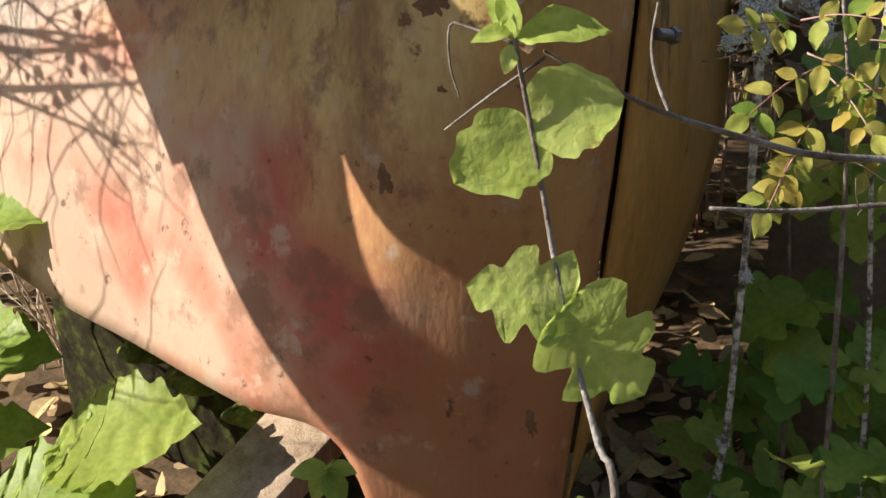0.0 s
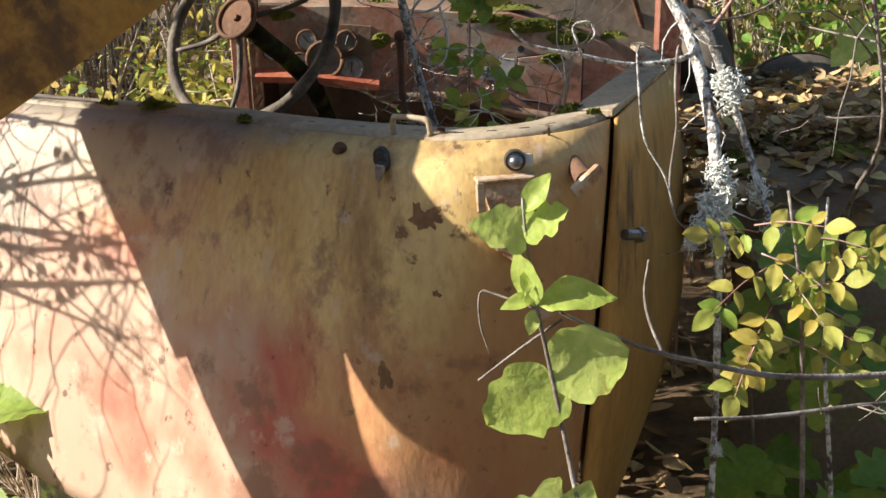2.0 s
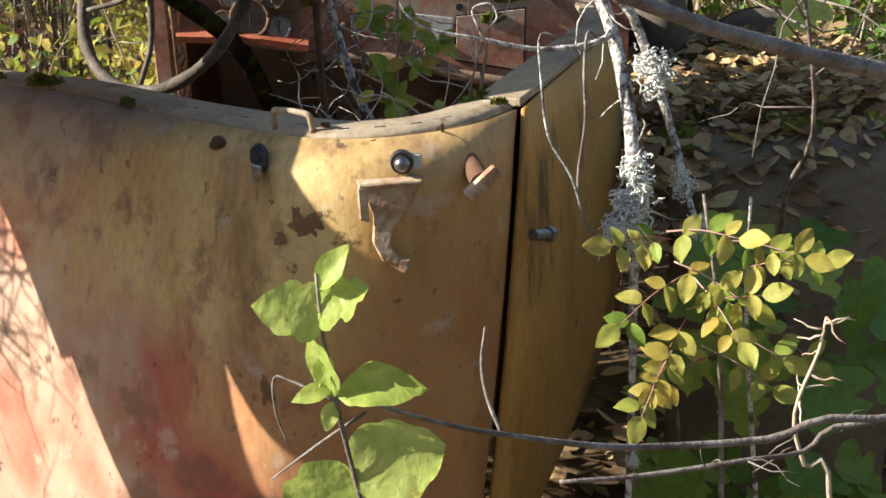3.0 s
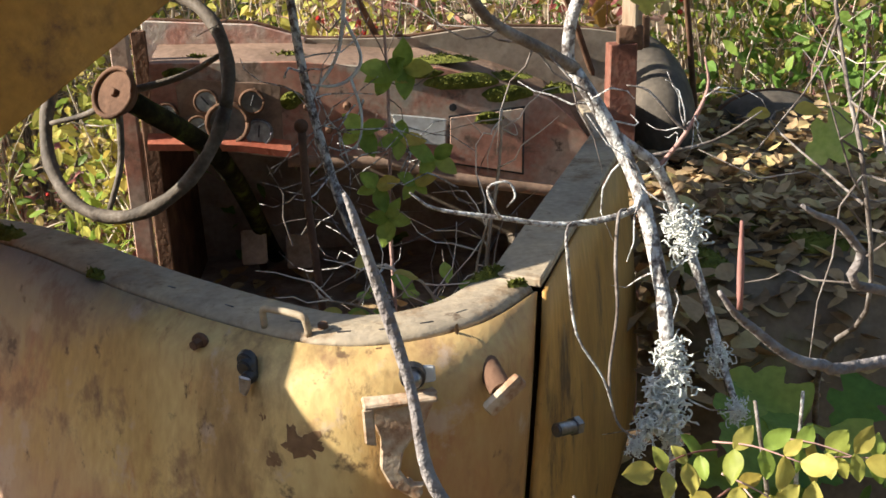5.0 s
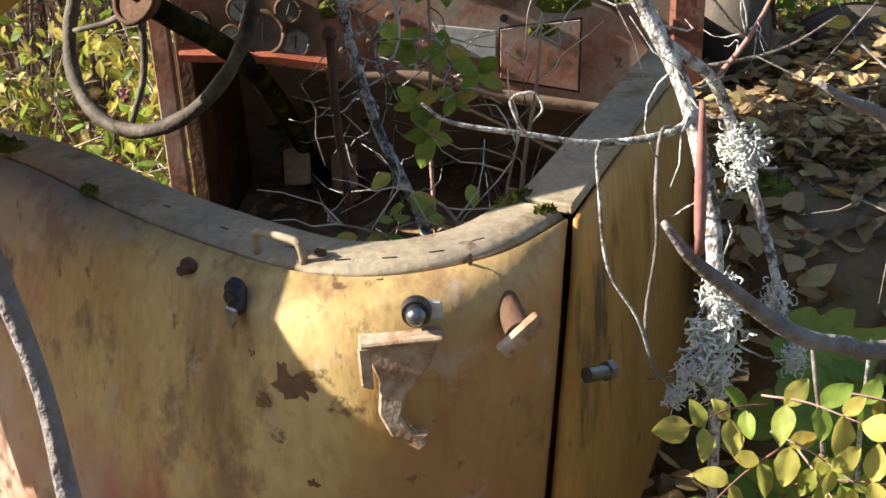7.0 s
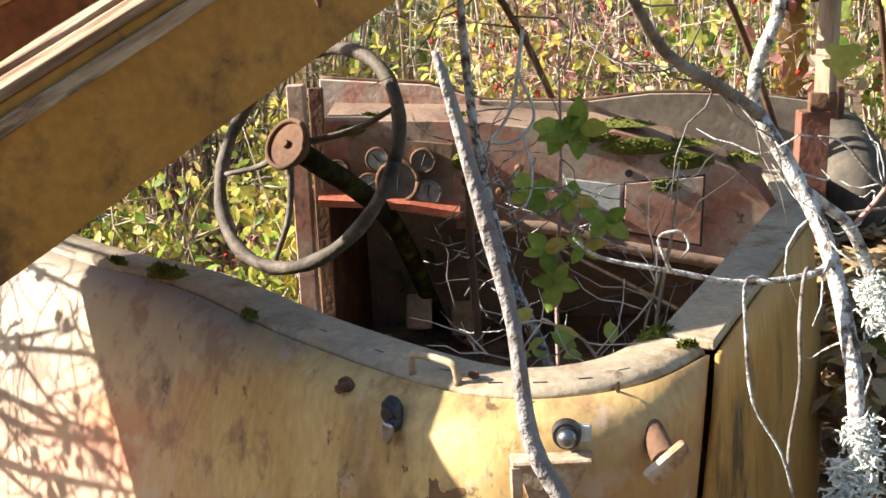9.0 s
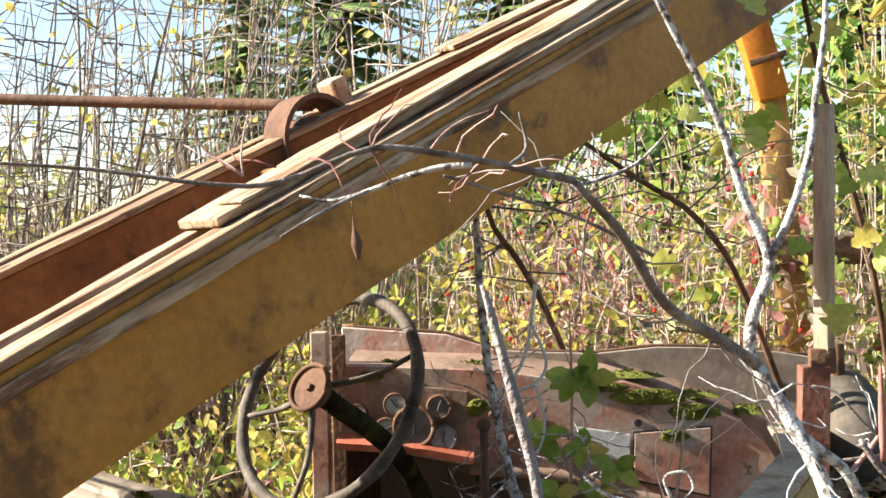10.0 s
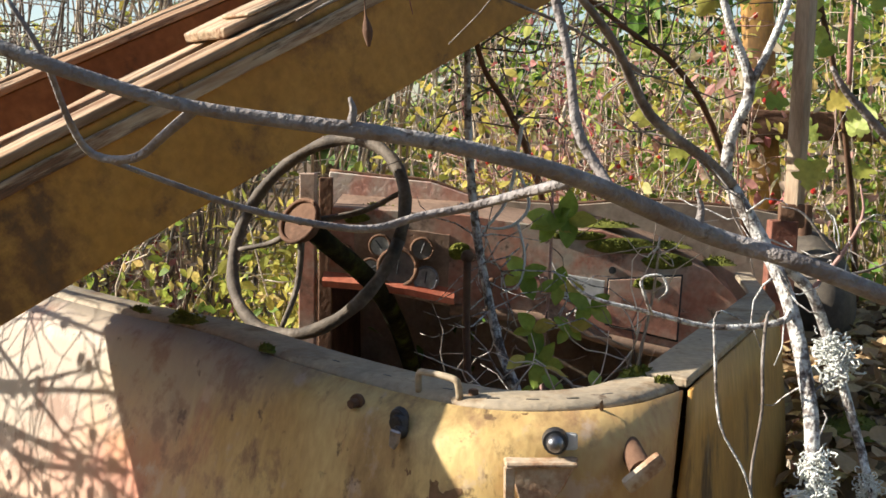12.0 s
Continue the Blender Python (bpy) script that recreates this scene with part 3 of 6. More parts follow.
    for p in arc:
        d = (Vector(p) - Vector((0.74, -0.42, -0.03))).normalized()
        for o, w in ((0, -0.034), (0, 0.034), (0.009, 0.034), (0.009, -0.034)):
            q = BOOM @ (Vector(p) + d * o + Vector((0, w, 0)))
            v.append(q)
    for i in range(len(arc) - 1):
        for k in range(4):
            a, b = i * 4 + k, i * 4 + (k + 1) % 4
            f.append((a, b, b + 4, a + 4))
    raw("arched_guard", v, f, RUST, t, "rusty arched guard")
    bm = bmesh.new()
    box(bm, (0.035, 0.05, 0.08), BOOM @ Matrix.Translation((0.825, -0.42, 0.02)), 0.006)
    part("bearing_block", bm, FLAKED, t, smooth=False)
    bm = bmesh.new()
    rod(bm, BOOM @ Vector((0.74, -0.45, -0.01)), BOOM @ Vector((0.74, -0.39, -0.01)), 0.030, seg=20, bevel=0.006)
    part("roller", bm, RUST, t)
    tube("hose", [(-1.9, 2.5, 1.94), (-1.2, 2.45, 1.93), (-0.6, 2.4, 1.885), (-0.26, 2.33, 1.855)], 0.011, RUST, t, 10, "rusty brown hose")
    return t


boom = build_boom()


# ---- loader: dashboard and cab ----
def build_dash():
    t = thing("dashboard", "faded red dashboard with old round gauges and moss", "dashboard")
    yf = 2.646

    def gauge(name, x, z, r, rim, glass):
        bm = bmesh.new()
        rod(bm, (x, yf + 0.002, z), (x, yf - 0.010, z), r, seg=24, bevel=0.003)
        g = part(name, bm, rim, t, smooth=False)
        bm = bmesh.new()
        rod(bm, (x, yf - 0.0095, z), (x, yf - 0.0115, z), r * 0.80, seg=24)
        part("dial", bm, glass, g, smooth=False)
        v, f = [], []
        ring = [(x + r * 0.9 * math.cos(a), yf - 0.010, z + r * 0.9 * math.sin(a)) for a in np.linspace(0, 2 * math.pi, 25)]
        tube_data(ring, r * 0.13, 6, v, f)
        raw("bezel", v, f, rim, g, smooth=True)
        a = random.Random(int(x * 999)).uniform(0.4, 2.4)
        tube_data_pts = [(x - r * 0.3 * math.cos(a), yf - 0.0125, z - r * 0.3 * math.sin(a)), (x + r * 0.6 * math.cos(a), yf - 0.0125, z + r * 0.6 * math.sin(a))]
        v, f = [], []
        tube_data(tube_data_pts, 0.0016, 5, v, f)
        raw("needle", v, f, BLACK, g)
    gauge("white_gauge", -0.082, 1.194, 0.028, STEEL, GLASS)
    gauge("gauge", -0.089, 1.258, 0.026, RUST, DIAL)
    gauge("gauge", -0.201, 1.214, 0.025, RUST, GLASS)
    gauge("gauge", -0.180, 1.265, 0.025, RUST, GLASS)
    gauge("large_gauge", -0.142, 1.218, 0.046, RUST, DIAL)
    gauge("gauge", -0.262, 1.245, 0.024, RUST, GLASS)
    gp = [(-0.238, 1.176), (-0.036, 1.152), (-0.030, 1.288), (-0.215, 1.312), (-0.238, 1.300)]
    plate("gauge_plate", gp, 0.004, Matrix.Translation((0, yf + 0.0025, 0)) @ pose(0, 0, 0, 90), BROWNDASH, t, "brown rusted gauge plate", 0.001)
    plate("data_plate", [(0.194, 1.158), (0.295, 1.136), (0.300, 1.194), (0.190, 1.212)], 0.003, Matrix.Translation((0, yf, 0)) @ pose(0, 0, 0, 90), WHITEPLATE, t, "pale blank data plate")
    bm = bmesh.new()
    rod(bm, (0.315, yf + 0.004, 1.216), (0.315, yf - 0.003, 1.216), 0.008, seg=14)
    part("hole_plug", bm, BLACK, t)
    plate("door_gap", [(0.300, 1.098), (0.455, 1.063), (0.463, 1.208), (0.305, 1.199)], 0.003, Matrix.Translation((0, yf + 0.0015, 0)) @ pose(0, 0, 0, 90), BLACK, t, "dark gap round the glovebox door", 0.0005)
    plate("glovebox_door", [(0.303, 1.102), (0.451, 1.068), (0.459, 1.204), (0.308, 1.195)], 0.004, Matrix.Translation((0, yf - 0.001, 0)) @ pose(0, 0, 0, 90), PRIMER, t, "dull red glovebox door", 0.0006)
    for x, z in ((0.02, 1.24), (0.06, 1.19), (0.10, 1.235), (0.005, 1.175), (0.13, 1.17)):
        bm = bmesh.new()
        rod(bm, (x, yf, z), (x, yf - 0.022, z), 0.009, 0.006, 10, 0.001)
        part("switch", bm, RUST, t)
    lip = [(-0.305, 1.180), (-0.20, 1.172), (-0.12, 1.164), (-0.02, 1.144)]
    v, f = [], []
    for x, z in lip:
        v += [(x, yf - 0.002, z + 0.028), (x, yf - 0.022, z + 0.010), (x, yf - 0.020, z - 0.004), (x, yf + 0.010, z - 0.006)]
    for i in range(3):
        for k in range(4):
            a, b = i * 4 + k, i * 4 + (k + 1) % 4
            f.append((a, b, b + 4, a + 4))
    raw("lower_lip", v, f, PRIMER_BRIGHT, t, "bright red lower lip")
    face = [(-0.300, 1.180), (-0.165, 1.160), (-0.017, 1.130), (0.187, 1.110), (0.30, 1.072), (0.508, 1.028), (0.60, 1.01), (0.60, 1.120), (0.570, 1.165), (0.519, 1.215), (0.411, 1.262), (0.292, 1.300), (0.193, 1.305), (0.0, 1.332), (-0.285, 1.348)]
    plate("instrument_panel", face, 0.012, Matrix.Translation((0, 2.66, 0)) @ pose(0, 0, 0, 90), PRIMER, t)
    left = [(-0.315, 1.20), (0.02, 1.13), (0.02, 1.360), (-0.084, 1.395), (-0.20, 1.406), (-0.315, 1.418)]
    plate("cowl_left", left, 0.010, Matrix.Translation((0, 2.782, 0)) @ pose(0, 0, 0, 90), FADED, t, "faded pinkish red cowl sheet")
    back = [(0.0, 1.16), (0.66, 1.02), (0.694, 1.324), (0.620, 1.338), (0.538, 1.345), (0.450, 1.352), (0.368, 1.355), (0.241, 1.345), (0.13, 1.350), (0.02, 1.358)]
    plate("cowl", back, 0.010, Matrix.Translation((0, 2.79, 0)) @ pose(0, 0, 0, 90), COWL, t, "weathered grey cowl sheet")
    tube("cowl_edge", [(-0.315, 2.785, 1.420), (-0.20, 2.784, 1.408), (-0.084, 2.785, 1.397), (0.02, 2.788, 1.360), (0.13, 2.788, 1.352), (0.241, 2.788, 1.347), (0.368, 2.788, 1.357), (0.538, 2.788, 1.347), (0.694, 2.788, 1.326)], 0.0045, RUST, t, 6, "rusty rolled top edge")
    tube("bottom_roll", [(-0.03, 2.650, 1.128), (0.187, 2.648, 1.106), (0.30, 2.648, 1.068), (0.508, 2.648, 1.024), (0.60, 2.650, 1.006)], 0.013, BROWNDASH, t, 10, "brown rolled bottom edge")
    shelf = [(-0.285, 1.348), (0.0, 1.332), (0.193, 1.305), (0.292, 1.300), (0.411, 1.262), (0.519, 1.215), (0.570, 1.165)]
    v, f = [], []
    for x, z in shelf:
        v += [(x, 2.652, z), (x, 2.78, z + 0.02), (x, 2.78, z + 0.012), (x, 2.652, z - 0.008)]
    for i in range(len(shelf) - 1):
        for j in range(4):
            a, b = i * 4 + j, i * 4 + (j + 1) % 4
            f.append((a, b, b + 4, a + 4))
    # Dark brown here stands in for the dappled twig shade on the shelf.
    raw("shelf", v, f, BROWNDASH, t)
    return t


dash = build_dash()


def build_cab():
    t = thing("cab_frame", "rusty cab shell with firewall, floor and corner posts", "machine frame")
    plate("firewall", [(-0.33, 0.40), (0.66, 0.40), (0.66, 1.20), (-0.33, 1.20)], 0.01, Matrix.Translation((0, 3.25, 0)) @ pose(0, 0, 0, 90), COWL, t)
    plate("cab_floor", [(-0.02, 1.60), (0.16, 1.60), (0.40, 2.15), (0.60, 2.7), (0.65, 3.24), (-0.32, 3.24), (-0.32, 1.90)], 0.02, pose(0, 0, 0.72), DIRT, t, "floor plate covered with dirt")
    plate("door_jamb", [(-0.372, 0.55), (-0.335, 0.55), (-0.318, 1.42), (-0.352, 1.42)], 0.03, Matrix.Translation((0, 2.66, 0)) @ pose(0, 0, 0, 90), PRIMER, t, "red door jamb")
    plate("corner_post", [(0.60, 0.55), (0.66, 0.55), (0.69, 1.325), (0.635, 1.325)], 0.05, Matrix.Translation((0, 2.66, 0)) @ pose(0, 0, 0, 90), REDPOST, t, "red corner post")
    plate("inner_jamb", [(-0.335, 0.55), (-0.305, 0.55), (-0.288, 1.41), (-0.318, 1.41)], 0.01, Matrix.Translation((0, 2.68, 0)) @ pose(0, 0, 0, 90), RUST, t)
    plate("left_wall", [(2.70, 0.55), (3.25, 0.55), (3.25, 1.2), (2.70, 1.2)], 0.01, Matrix.Translation((-0.335, 0, 0)) @ pose(0, 0, 0, 90, 0, 90), RUST, t)
    plate("cowl_top", [(-0.30, 2.80), (0.66, 2.80), (0.66, 3.25), (-0.30, 3.25)], 0.01, pose(0, 0, 1.19), RUST, t)
    plate("side_wall", [(2.66, 0.55), (3.25, 0.55), (3.25, 1.2), (2.66, 1.2)], 0.01, Matrix.Translation((0.66, 0, 0)) @ pose(0, 0, 0, 90, 0, 90), RUST, t)
    return t


cab = build_cab()


# ---- loader: fittings on the panels ----
def build_fittings():
    hook = thing("coupling_hook", "flaked steel hook bracket welded to the panel", "hook")
    plate("hook_plate", [(0.0, 0.0), (0.078, 0.004), (0.060, -0.030), (0.036, -0.056), (0.030, -0.078), (0.040, -0.094), (0.056, -0.096), (0.044, -0.106), (0.020, -0.096), (0.010, -0.072), (0.014, -0.040), (0.006, -0.020)],
          0.012, Matrix.Translation((0.132, 1.440, 1.163)) @ pose(0, 0, 0, 82, 0, 6), FLAKED, hook)
    plate("top_tab", [(0, 0), (0.078, 0.0), (0.078, 0.034), (0.0, 0.044)], 0.006, Matrix.Translation((0.132, 1.420, 1.160)) @ pose(0, 0, 0, 0, 0, 6), FLAKED, hook)
    plate("side_tab", [(0, 0), (0.012, 0), (0.012, -0.045), (0.0, -0.040)], 0.005, Matrix.Translation((0.130, 1.424, 1.163)) @ pose(0, 0, 0, 90, 0, 8), FLAKED, hook)
    tip = bmesh.new()
    rod(tip, (0.166, 1.428, 1.070), (0.184, 1.424, 1.056), 0.009, 0.007, 12, 0.002)
    part("tip", tip, FLAKED, hook)

    # Plain domed knob, not a light source.
    knob = thing("panel_knob", "black domed knob on a pale square washer", "knob")
    plate("washer", [(-0.010, -0.012), (0.024, -0.010), (0.024, 0.008), (-0.008, 0.012)], 0.003, Matrix.Translation((0.185, 1.452, 1.184)) @ pose(0, 0, 0, 90, 0, 2), WHITEPLATE, knob)
    bm = bmesh.new()
    rod(bm, (0.185, 1.455, 1.184), (0.185, 1.438, 1.184), 0.015, 0.013, 24, 0.003)
    part("collar", bm, BLACK, knob)
    bm = bmesh.new()
    bmesh.ops.create_uvsphere(bm, u_segments=20, v_segments=12, radius=0.0095, matrix=Matrix.Translation((0.185, 1.437, 1.184)))
    part("dome", bm, STEEL, knob)

    latch = thing("rubber_latch", "black rubber latch with a steel clip", "latch")
    out = Vector((-0.45, -0.89, -0.05))
    for k in range(4):
        p = Vector((0.010, 1.508, 1.192)) + Vector((0.001, -0.004, -0.0045)) * k
        bm = bmesh.new()
        rod(bm, p, p + out * (0.010 + 0.004 * (k % 2)), 0.0125 - k * 0.0012, 0.010 - k * 0.001, 14, 0.0015)
        part("rubber_fold", bm, BLACK, latch)
    plate("clip", [(-0.006, 0.003), (0.010, 0.001), (0.007, -0.012), (0.0, -0.022), (-0.008, -0.018)], 0.004, Matrix.Translation((0.006, 1.486, 1.180)) @ pose(0, 0, 0, 90, 0, -30), STEEL, latch)

    bolt = thing("bolt", "rusty bolt head on the panel", "bolt")
    bm = bmesh.new()
    rod(bm, (-0.050, 1.566, 1.193), (-0.057, 1.552, 1.193), 0.006, seg=6, bevel=0.001)
    part("head", bm, RUST, bolt)
    bm = bmesh.new()
    rod(bm, (-0.049, 1.568, 1.193), (-0.052, 1.562, 1.193), 0.010, seg=18, bevel=0.001)
    part("washer", bm, RUST, bolt)

    stub = thing("pipe_stub", "short rusty pipe stub with a flaked end flange", "pipe")
    bm = bmesh.new()
    rod(bm, (0.262, 1.520, 1.172), (0.279, 1.462, 1.150), 0.013, seg=18)
    part("pipe", bm, RUST, stub)
    bm = bmesh.new()
    box(bm, (0.052, 0.012, 0.020), Matrix.Translation((0.281, 1.456, 1.149)) @ pose(0, 0, 0, 10, -38, 12), 0.005)
    part("end_flange", bm, FLAKED, stub)

    stud = thing("steel_stud", "bright worn steel stud on the side panel", "stud")
    bm = bmesh.new()
    rod(bm, (0.378, 1.588, 1.034), (0.350, 1.566, 1.042), 0.0085, seg=16, bevel=0.002)
    part("shank", bm, STEEL, stud)
    bm = bmesh.new()
    rod(bm, (0.382, 1.592, 1.033), (0.373, 1.585, 1.035), 0.012, seg=6, bevel=0.001)
    part("nut", bm, STEEL, stud)

    grip = thing("grab_handle", "small flat steel handle on the rim", "handle")
    pts = [(0.026, 1.545, 1.212), (0.027, 1.540, 1.234), (0.036, 1.532, 1.238), (0.068, 1.512, 1.236), (0.075, 1.508, 1.230), (0.077, 1.510, 1.212)]
    tube("bar", pts, 0.0042, RIMPAINT, grip, 8)
    bm = bmesh.new()
    rod(bm, (0.092, 1.520, 1.213), (0.092, 1.520, 1.222), 0.006, seg=10, bevel=0.001)
    part("rivet", bm, RUST, grip)
    # slots in the rim flange
    rim = [(0.115, 1.505, -2), (0.16, 1.503, 2), (0.205, 1.512, 12), (0.245, 1.536, 30), (0.06, 1.545, -28), (-0.02, 1.61, -45), (-0.10, 1.69, -45)]
    for x, y, a in rim:
        bm = bmesh.new()
        box(bm, (0.015, 0.003, 0.002), pose(x, y, RIM_Z + 0.0055, 0, 0, a), 0.0008)
        tagged(part("rim_slot", bm, BLACK, None), "dark narrow slot cut in the rim flange", "slot", "slots along the rim")


build_fittings()


# ---- steering wheel, column, pedals ----
def build_controls():
    t = thing("steering_wheel", "old weathered steering wheel with a dished hub", "steering wheel")
    c = Vector((-0.278, 2.43, 1.310))
    axis = Vector((0.46, 0.74, -0.49)).normalized()
    u = axis.cross(Vector((0, 0, 1))).normalized()
    w = axis.cross(u)
    pts = [c + (u * math.cos(a) + w * math.sin(a)) * 0.212 for a in np.linspace(0, 2 * math.pi, 49)]
    v, f = [], []
    tube_data(pts, [0.0125 + 0.0012 * math.sin(k * 1.7) for k in range(49)], 12, v, f)
    raw("rim", v, f, WHEEL, t, "dark weathered rim", smooth=True)
    h = Vector((-0.297, 2.405, 1.333))
    for a in (2.9, 1.57, -0.5):
        p = c + (u * math.cos(a) + w * math.sin(a)) * 0.2
        tube("spoke", [h, h.lerp(p, 0.55) + axis * 0.02, p], [0.007, 0.006, 0.005], WHEEL, t, 8)
    bm = bmesh.new()
    rod(bm, h + axis * 0.016, h - axis * 0.008, 0.034, 0.046, 28, 0.003)
    part("hub", bm, RUST, t)
    bm = bmesh.new()
    rod(bm, h - axis * 0.006, h - axis * 0.0095, 0.041, seg=28)
    part("hub_face", bm, RUST, t, "dark rusty hub face")
    ring = [h - axis * 0.011 + (u * math.cos(a) + w * math.sin(a)) * 0.045 for a in np.linspace(0, 2 * math.pi, 31)]
    v, f = [], []
    tube_data(ring, 0.005, 8, v, f)
    raw("hub_ring", v, f, RUST, t, smooth=True)
    bm = bmesh.new()
    rod(bm, h - axis * 0.009, h - axis * 0.017, 0.008, seg=6, bevel=0.001)
    part("hub_nut", bm, RUST, t)
    tube("column", [h + axis * 0.012, (-0.17, 2.66, 1.14), (-0.14, 3.1, 0.80), (-0.13, 3.24, 0.70)], 0.021, SHADEMOSSY, t, 12, "dark steering column")
    for x, y, z in ((-0.163, 2.967, 0.845), (-0.060, 3.0, 0.815)):
        p = thing("pedal", "worn foot pedal on a bent arm, sunlight put into its pale pad", "pedal", "foot pedals")
        bm = bmesh.new()
        box(bm, (0.062, 0.016, 0.085), pose(x, y, z, -25), 0.008)
        part("pad", bm, PEDALPAD, p)
        tube("arm", [(x, y + 0.01, z), (x, y + 0.08, z - 0.02), (x, y + 0.15, z - 0.12), (x, 3.26, 0.58)], 0.010, RUST, p, 8)
    lever = thing("gear_lever", "thin rusty lever rising from the floor", "lever")
    tube("shaft", [(0.05, 2.22, 0.56), (0.042, 2.2, 0.99), (0.036, 2.2, 1.165), (0.038, 2.2, 1.29)], 0.007, RUST, lever, 10)
    bm = bmesh.new()
    bmesh.ops.create_uvsphere(bm, u_segments=14, v_segments=8, radius=0.012, matrix=Matrix.Translation((0.038, 2.2, 1.295)))
    part("ball", bm, RUST, lever)


build_controls()


def build_right_side():
    t = thing("track_fender", "grey-brown steel fender with fallen leaves on top", "fender")
    prof = [(2.95, 1.03), (2.55, 1.02), (2.28, 1.005), (2.18, 0.985), (2.12, 0.94), (2.06, 0.80), (2.02, 0.60), (2.0, 0.35), (2.0, 0.1)]
    p = catmull(prof, 4)
    v, f = [], []
    for k, (y, z) in enumerate(p):
        for x in (0.66, 0.80, 0.95, 1.08):
            v.append((x + 0.05 * (z - 1), y, z + 0.006 * noise.noise((x * 4, y * 4, z * 4))))
    for i in range(len(p) - 1):
        for j in range(3):
            a = i * 4 + j
            f.append((a, a + 1, a + 5, a + 4))
    o = raw("skin", v, f, GREYPLATE, t, smooth=True)
    s = o.modifiers.new("thickness", "SOLIDIFY")
    s.thickness, s.offset = 0.008, -1
    for x, z in ((0.93, 0.80), (0.955, 0.80)):
        bm = bmesh.new()
        rod(bm, (x, 2.075, z), (x, 2.052, z + 0.004), 0.006, seg=10)
        part("bolt_hole", bm, BLACK, t)
    tank = thing("fuel_tank", "dull grey rounded steel tank beside the dashboard", "tank")
    bm = bmesh.new()
    bmesh.ops.create_uvsphere(bm, u_segments=28, v_segments=18, radius=1.0, matrix=Matrix.Translation((0.775, 3.02, 1.12)) @ Matrix.Diagonal((0.115, 0.34, 0.165, 1)))
    part("shell", bm, GREYSHELL, tank)
    bm = bmesh.new()
    rod(bm, (0.765, 2.90, 1.25), (0.768, 2.90, 1.34), 0.018, 0.016, 14, 0.003)
    part("filler_pipe", bm, RUST, tank)
    drum = thing("dark_drum", "dark rounded casing lying among the leaves", "casing")
    bm = bmesh.new()
    bmesh.ops.create_uvsphere(bm, u_segments=24, v_segments=16, radius=1.0, matrix=Matrix.Translation((1.10, 3.02, 1.05)) @ Matrix.Diagonal((0.13, 0.13, 0.075, 1)))
    part("shell", bm, GREYSHELL, drum)
    v, f = [], []
    tube_data([(1.10 + 0.131 * math.cos(a), 3.02, 1.05 + 0.076 * math.sin(a)) for a in np.linspace(0, 2 * math.pi, 33)], 0.004, 6, v, f)
    raw("seam_band", v, f, RUST, drum, smooth=True)
    post = thing("upright_post", "slim weathered tan cab post", "post")
    bm = bmesh.new()
    box(bm, (0.032, 0.030, 0.50), Matrix.Translation((0.690, 2.63, 1.590)) @ pose(0, 0, 0, 0, 2, -42), 0.003)
    part("bar", bm, WOODPOST, post)
    bm = bmesh.new()
    box(bm, (0.05, 0.03, 0.05), pose(0.678, 2.63, 1.335), 0.004)
    part("socket", bm, RUST, post)
    arm = thing("orange_arm", "bright orange hydraulic arm hanging behind brush", "hydraulic arm")
    bm = bmesh.new()
    box(bm, (0.10, 0.10, 0.36), Matrix.Translation((0.80, 4.0, 2.17)) @ pose(0, 0, 0, 0, -14), 0.012)
    part("upper_section", bm, ORANGE, arm)
    bm = bmesh.new()
    box(bm, (0.09, 0.10, 0.95), Matrix.Translation((0.87, 4.02, 1.55)) @ pose(0, 0, 0, 0, -4), 0.012)
    part("lower_section", bm, OCHRE, arm)
    for z in (2.28, 2.12):
        bm = bmesh.new()
        box(bm, (0.115, 0.115, 0.02), Matrix.Translation((0.785 + (2.28 - z) * 0.25, 4.0, z)) @ pose(0, 0, 0, 0, -14), 0.003)
        part("collar", bm, RUST, arm)
    bm = bmesh.new()
    box(bm, (0.16, 0.14, 1.0), Matrix.Translation((0.88, 4.02, 0.62)), 0.012)
    part("foot", bm, RUST, arm)
    beam = thing("rusty_cross_beam", "brown rusty beam lying level behind the cab", "beam")
    bm = bmesh.new()
    box(bm, (1.5, 0.14, 0.09), pose(1.5, 4.0, 1.50, 0, 2, 4), 0.008)
    part("bar", bm, RUST, beam)
    bm = bmesh.new()
    box(bm, (0.12, 0.12, 1.5), pose(2.1, 4.05, 0.74), 0.008)
    part("leg", bm, RUST, beam)


build_right_side()


def build_under():
    t = thing("chassis_rail", "mossy chassis rail under the panel, shade put into its near-black colour", "machine frame")
    # Rail and pedestal take their shade from the near-black colour, even in sun.
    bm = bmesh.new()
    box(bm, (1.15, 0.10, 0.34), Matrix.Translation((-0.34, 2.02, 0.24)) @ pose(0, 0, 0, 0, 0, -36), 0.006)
    part("rail", bm, SHADEMOSSY, t)
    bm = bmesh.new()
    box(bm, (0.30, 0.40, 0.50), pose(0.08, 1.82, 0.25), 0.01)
    part("pedestal", bm, SHADEMOSSY, t)
    plank = thing("weathered_plank", "grey weathered plank leaning on the chassis", "plank")
    m, length = frame_of((-0.16, 1.72, 0.40), (-0.56, 1.22, 0.16))
    bm = bmesh.new()
    box(bm, (0.15, 0.05, length), m, 0.006)
    part("board", bm, WOODPOST, plank)


build_under()


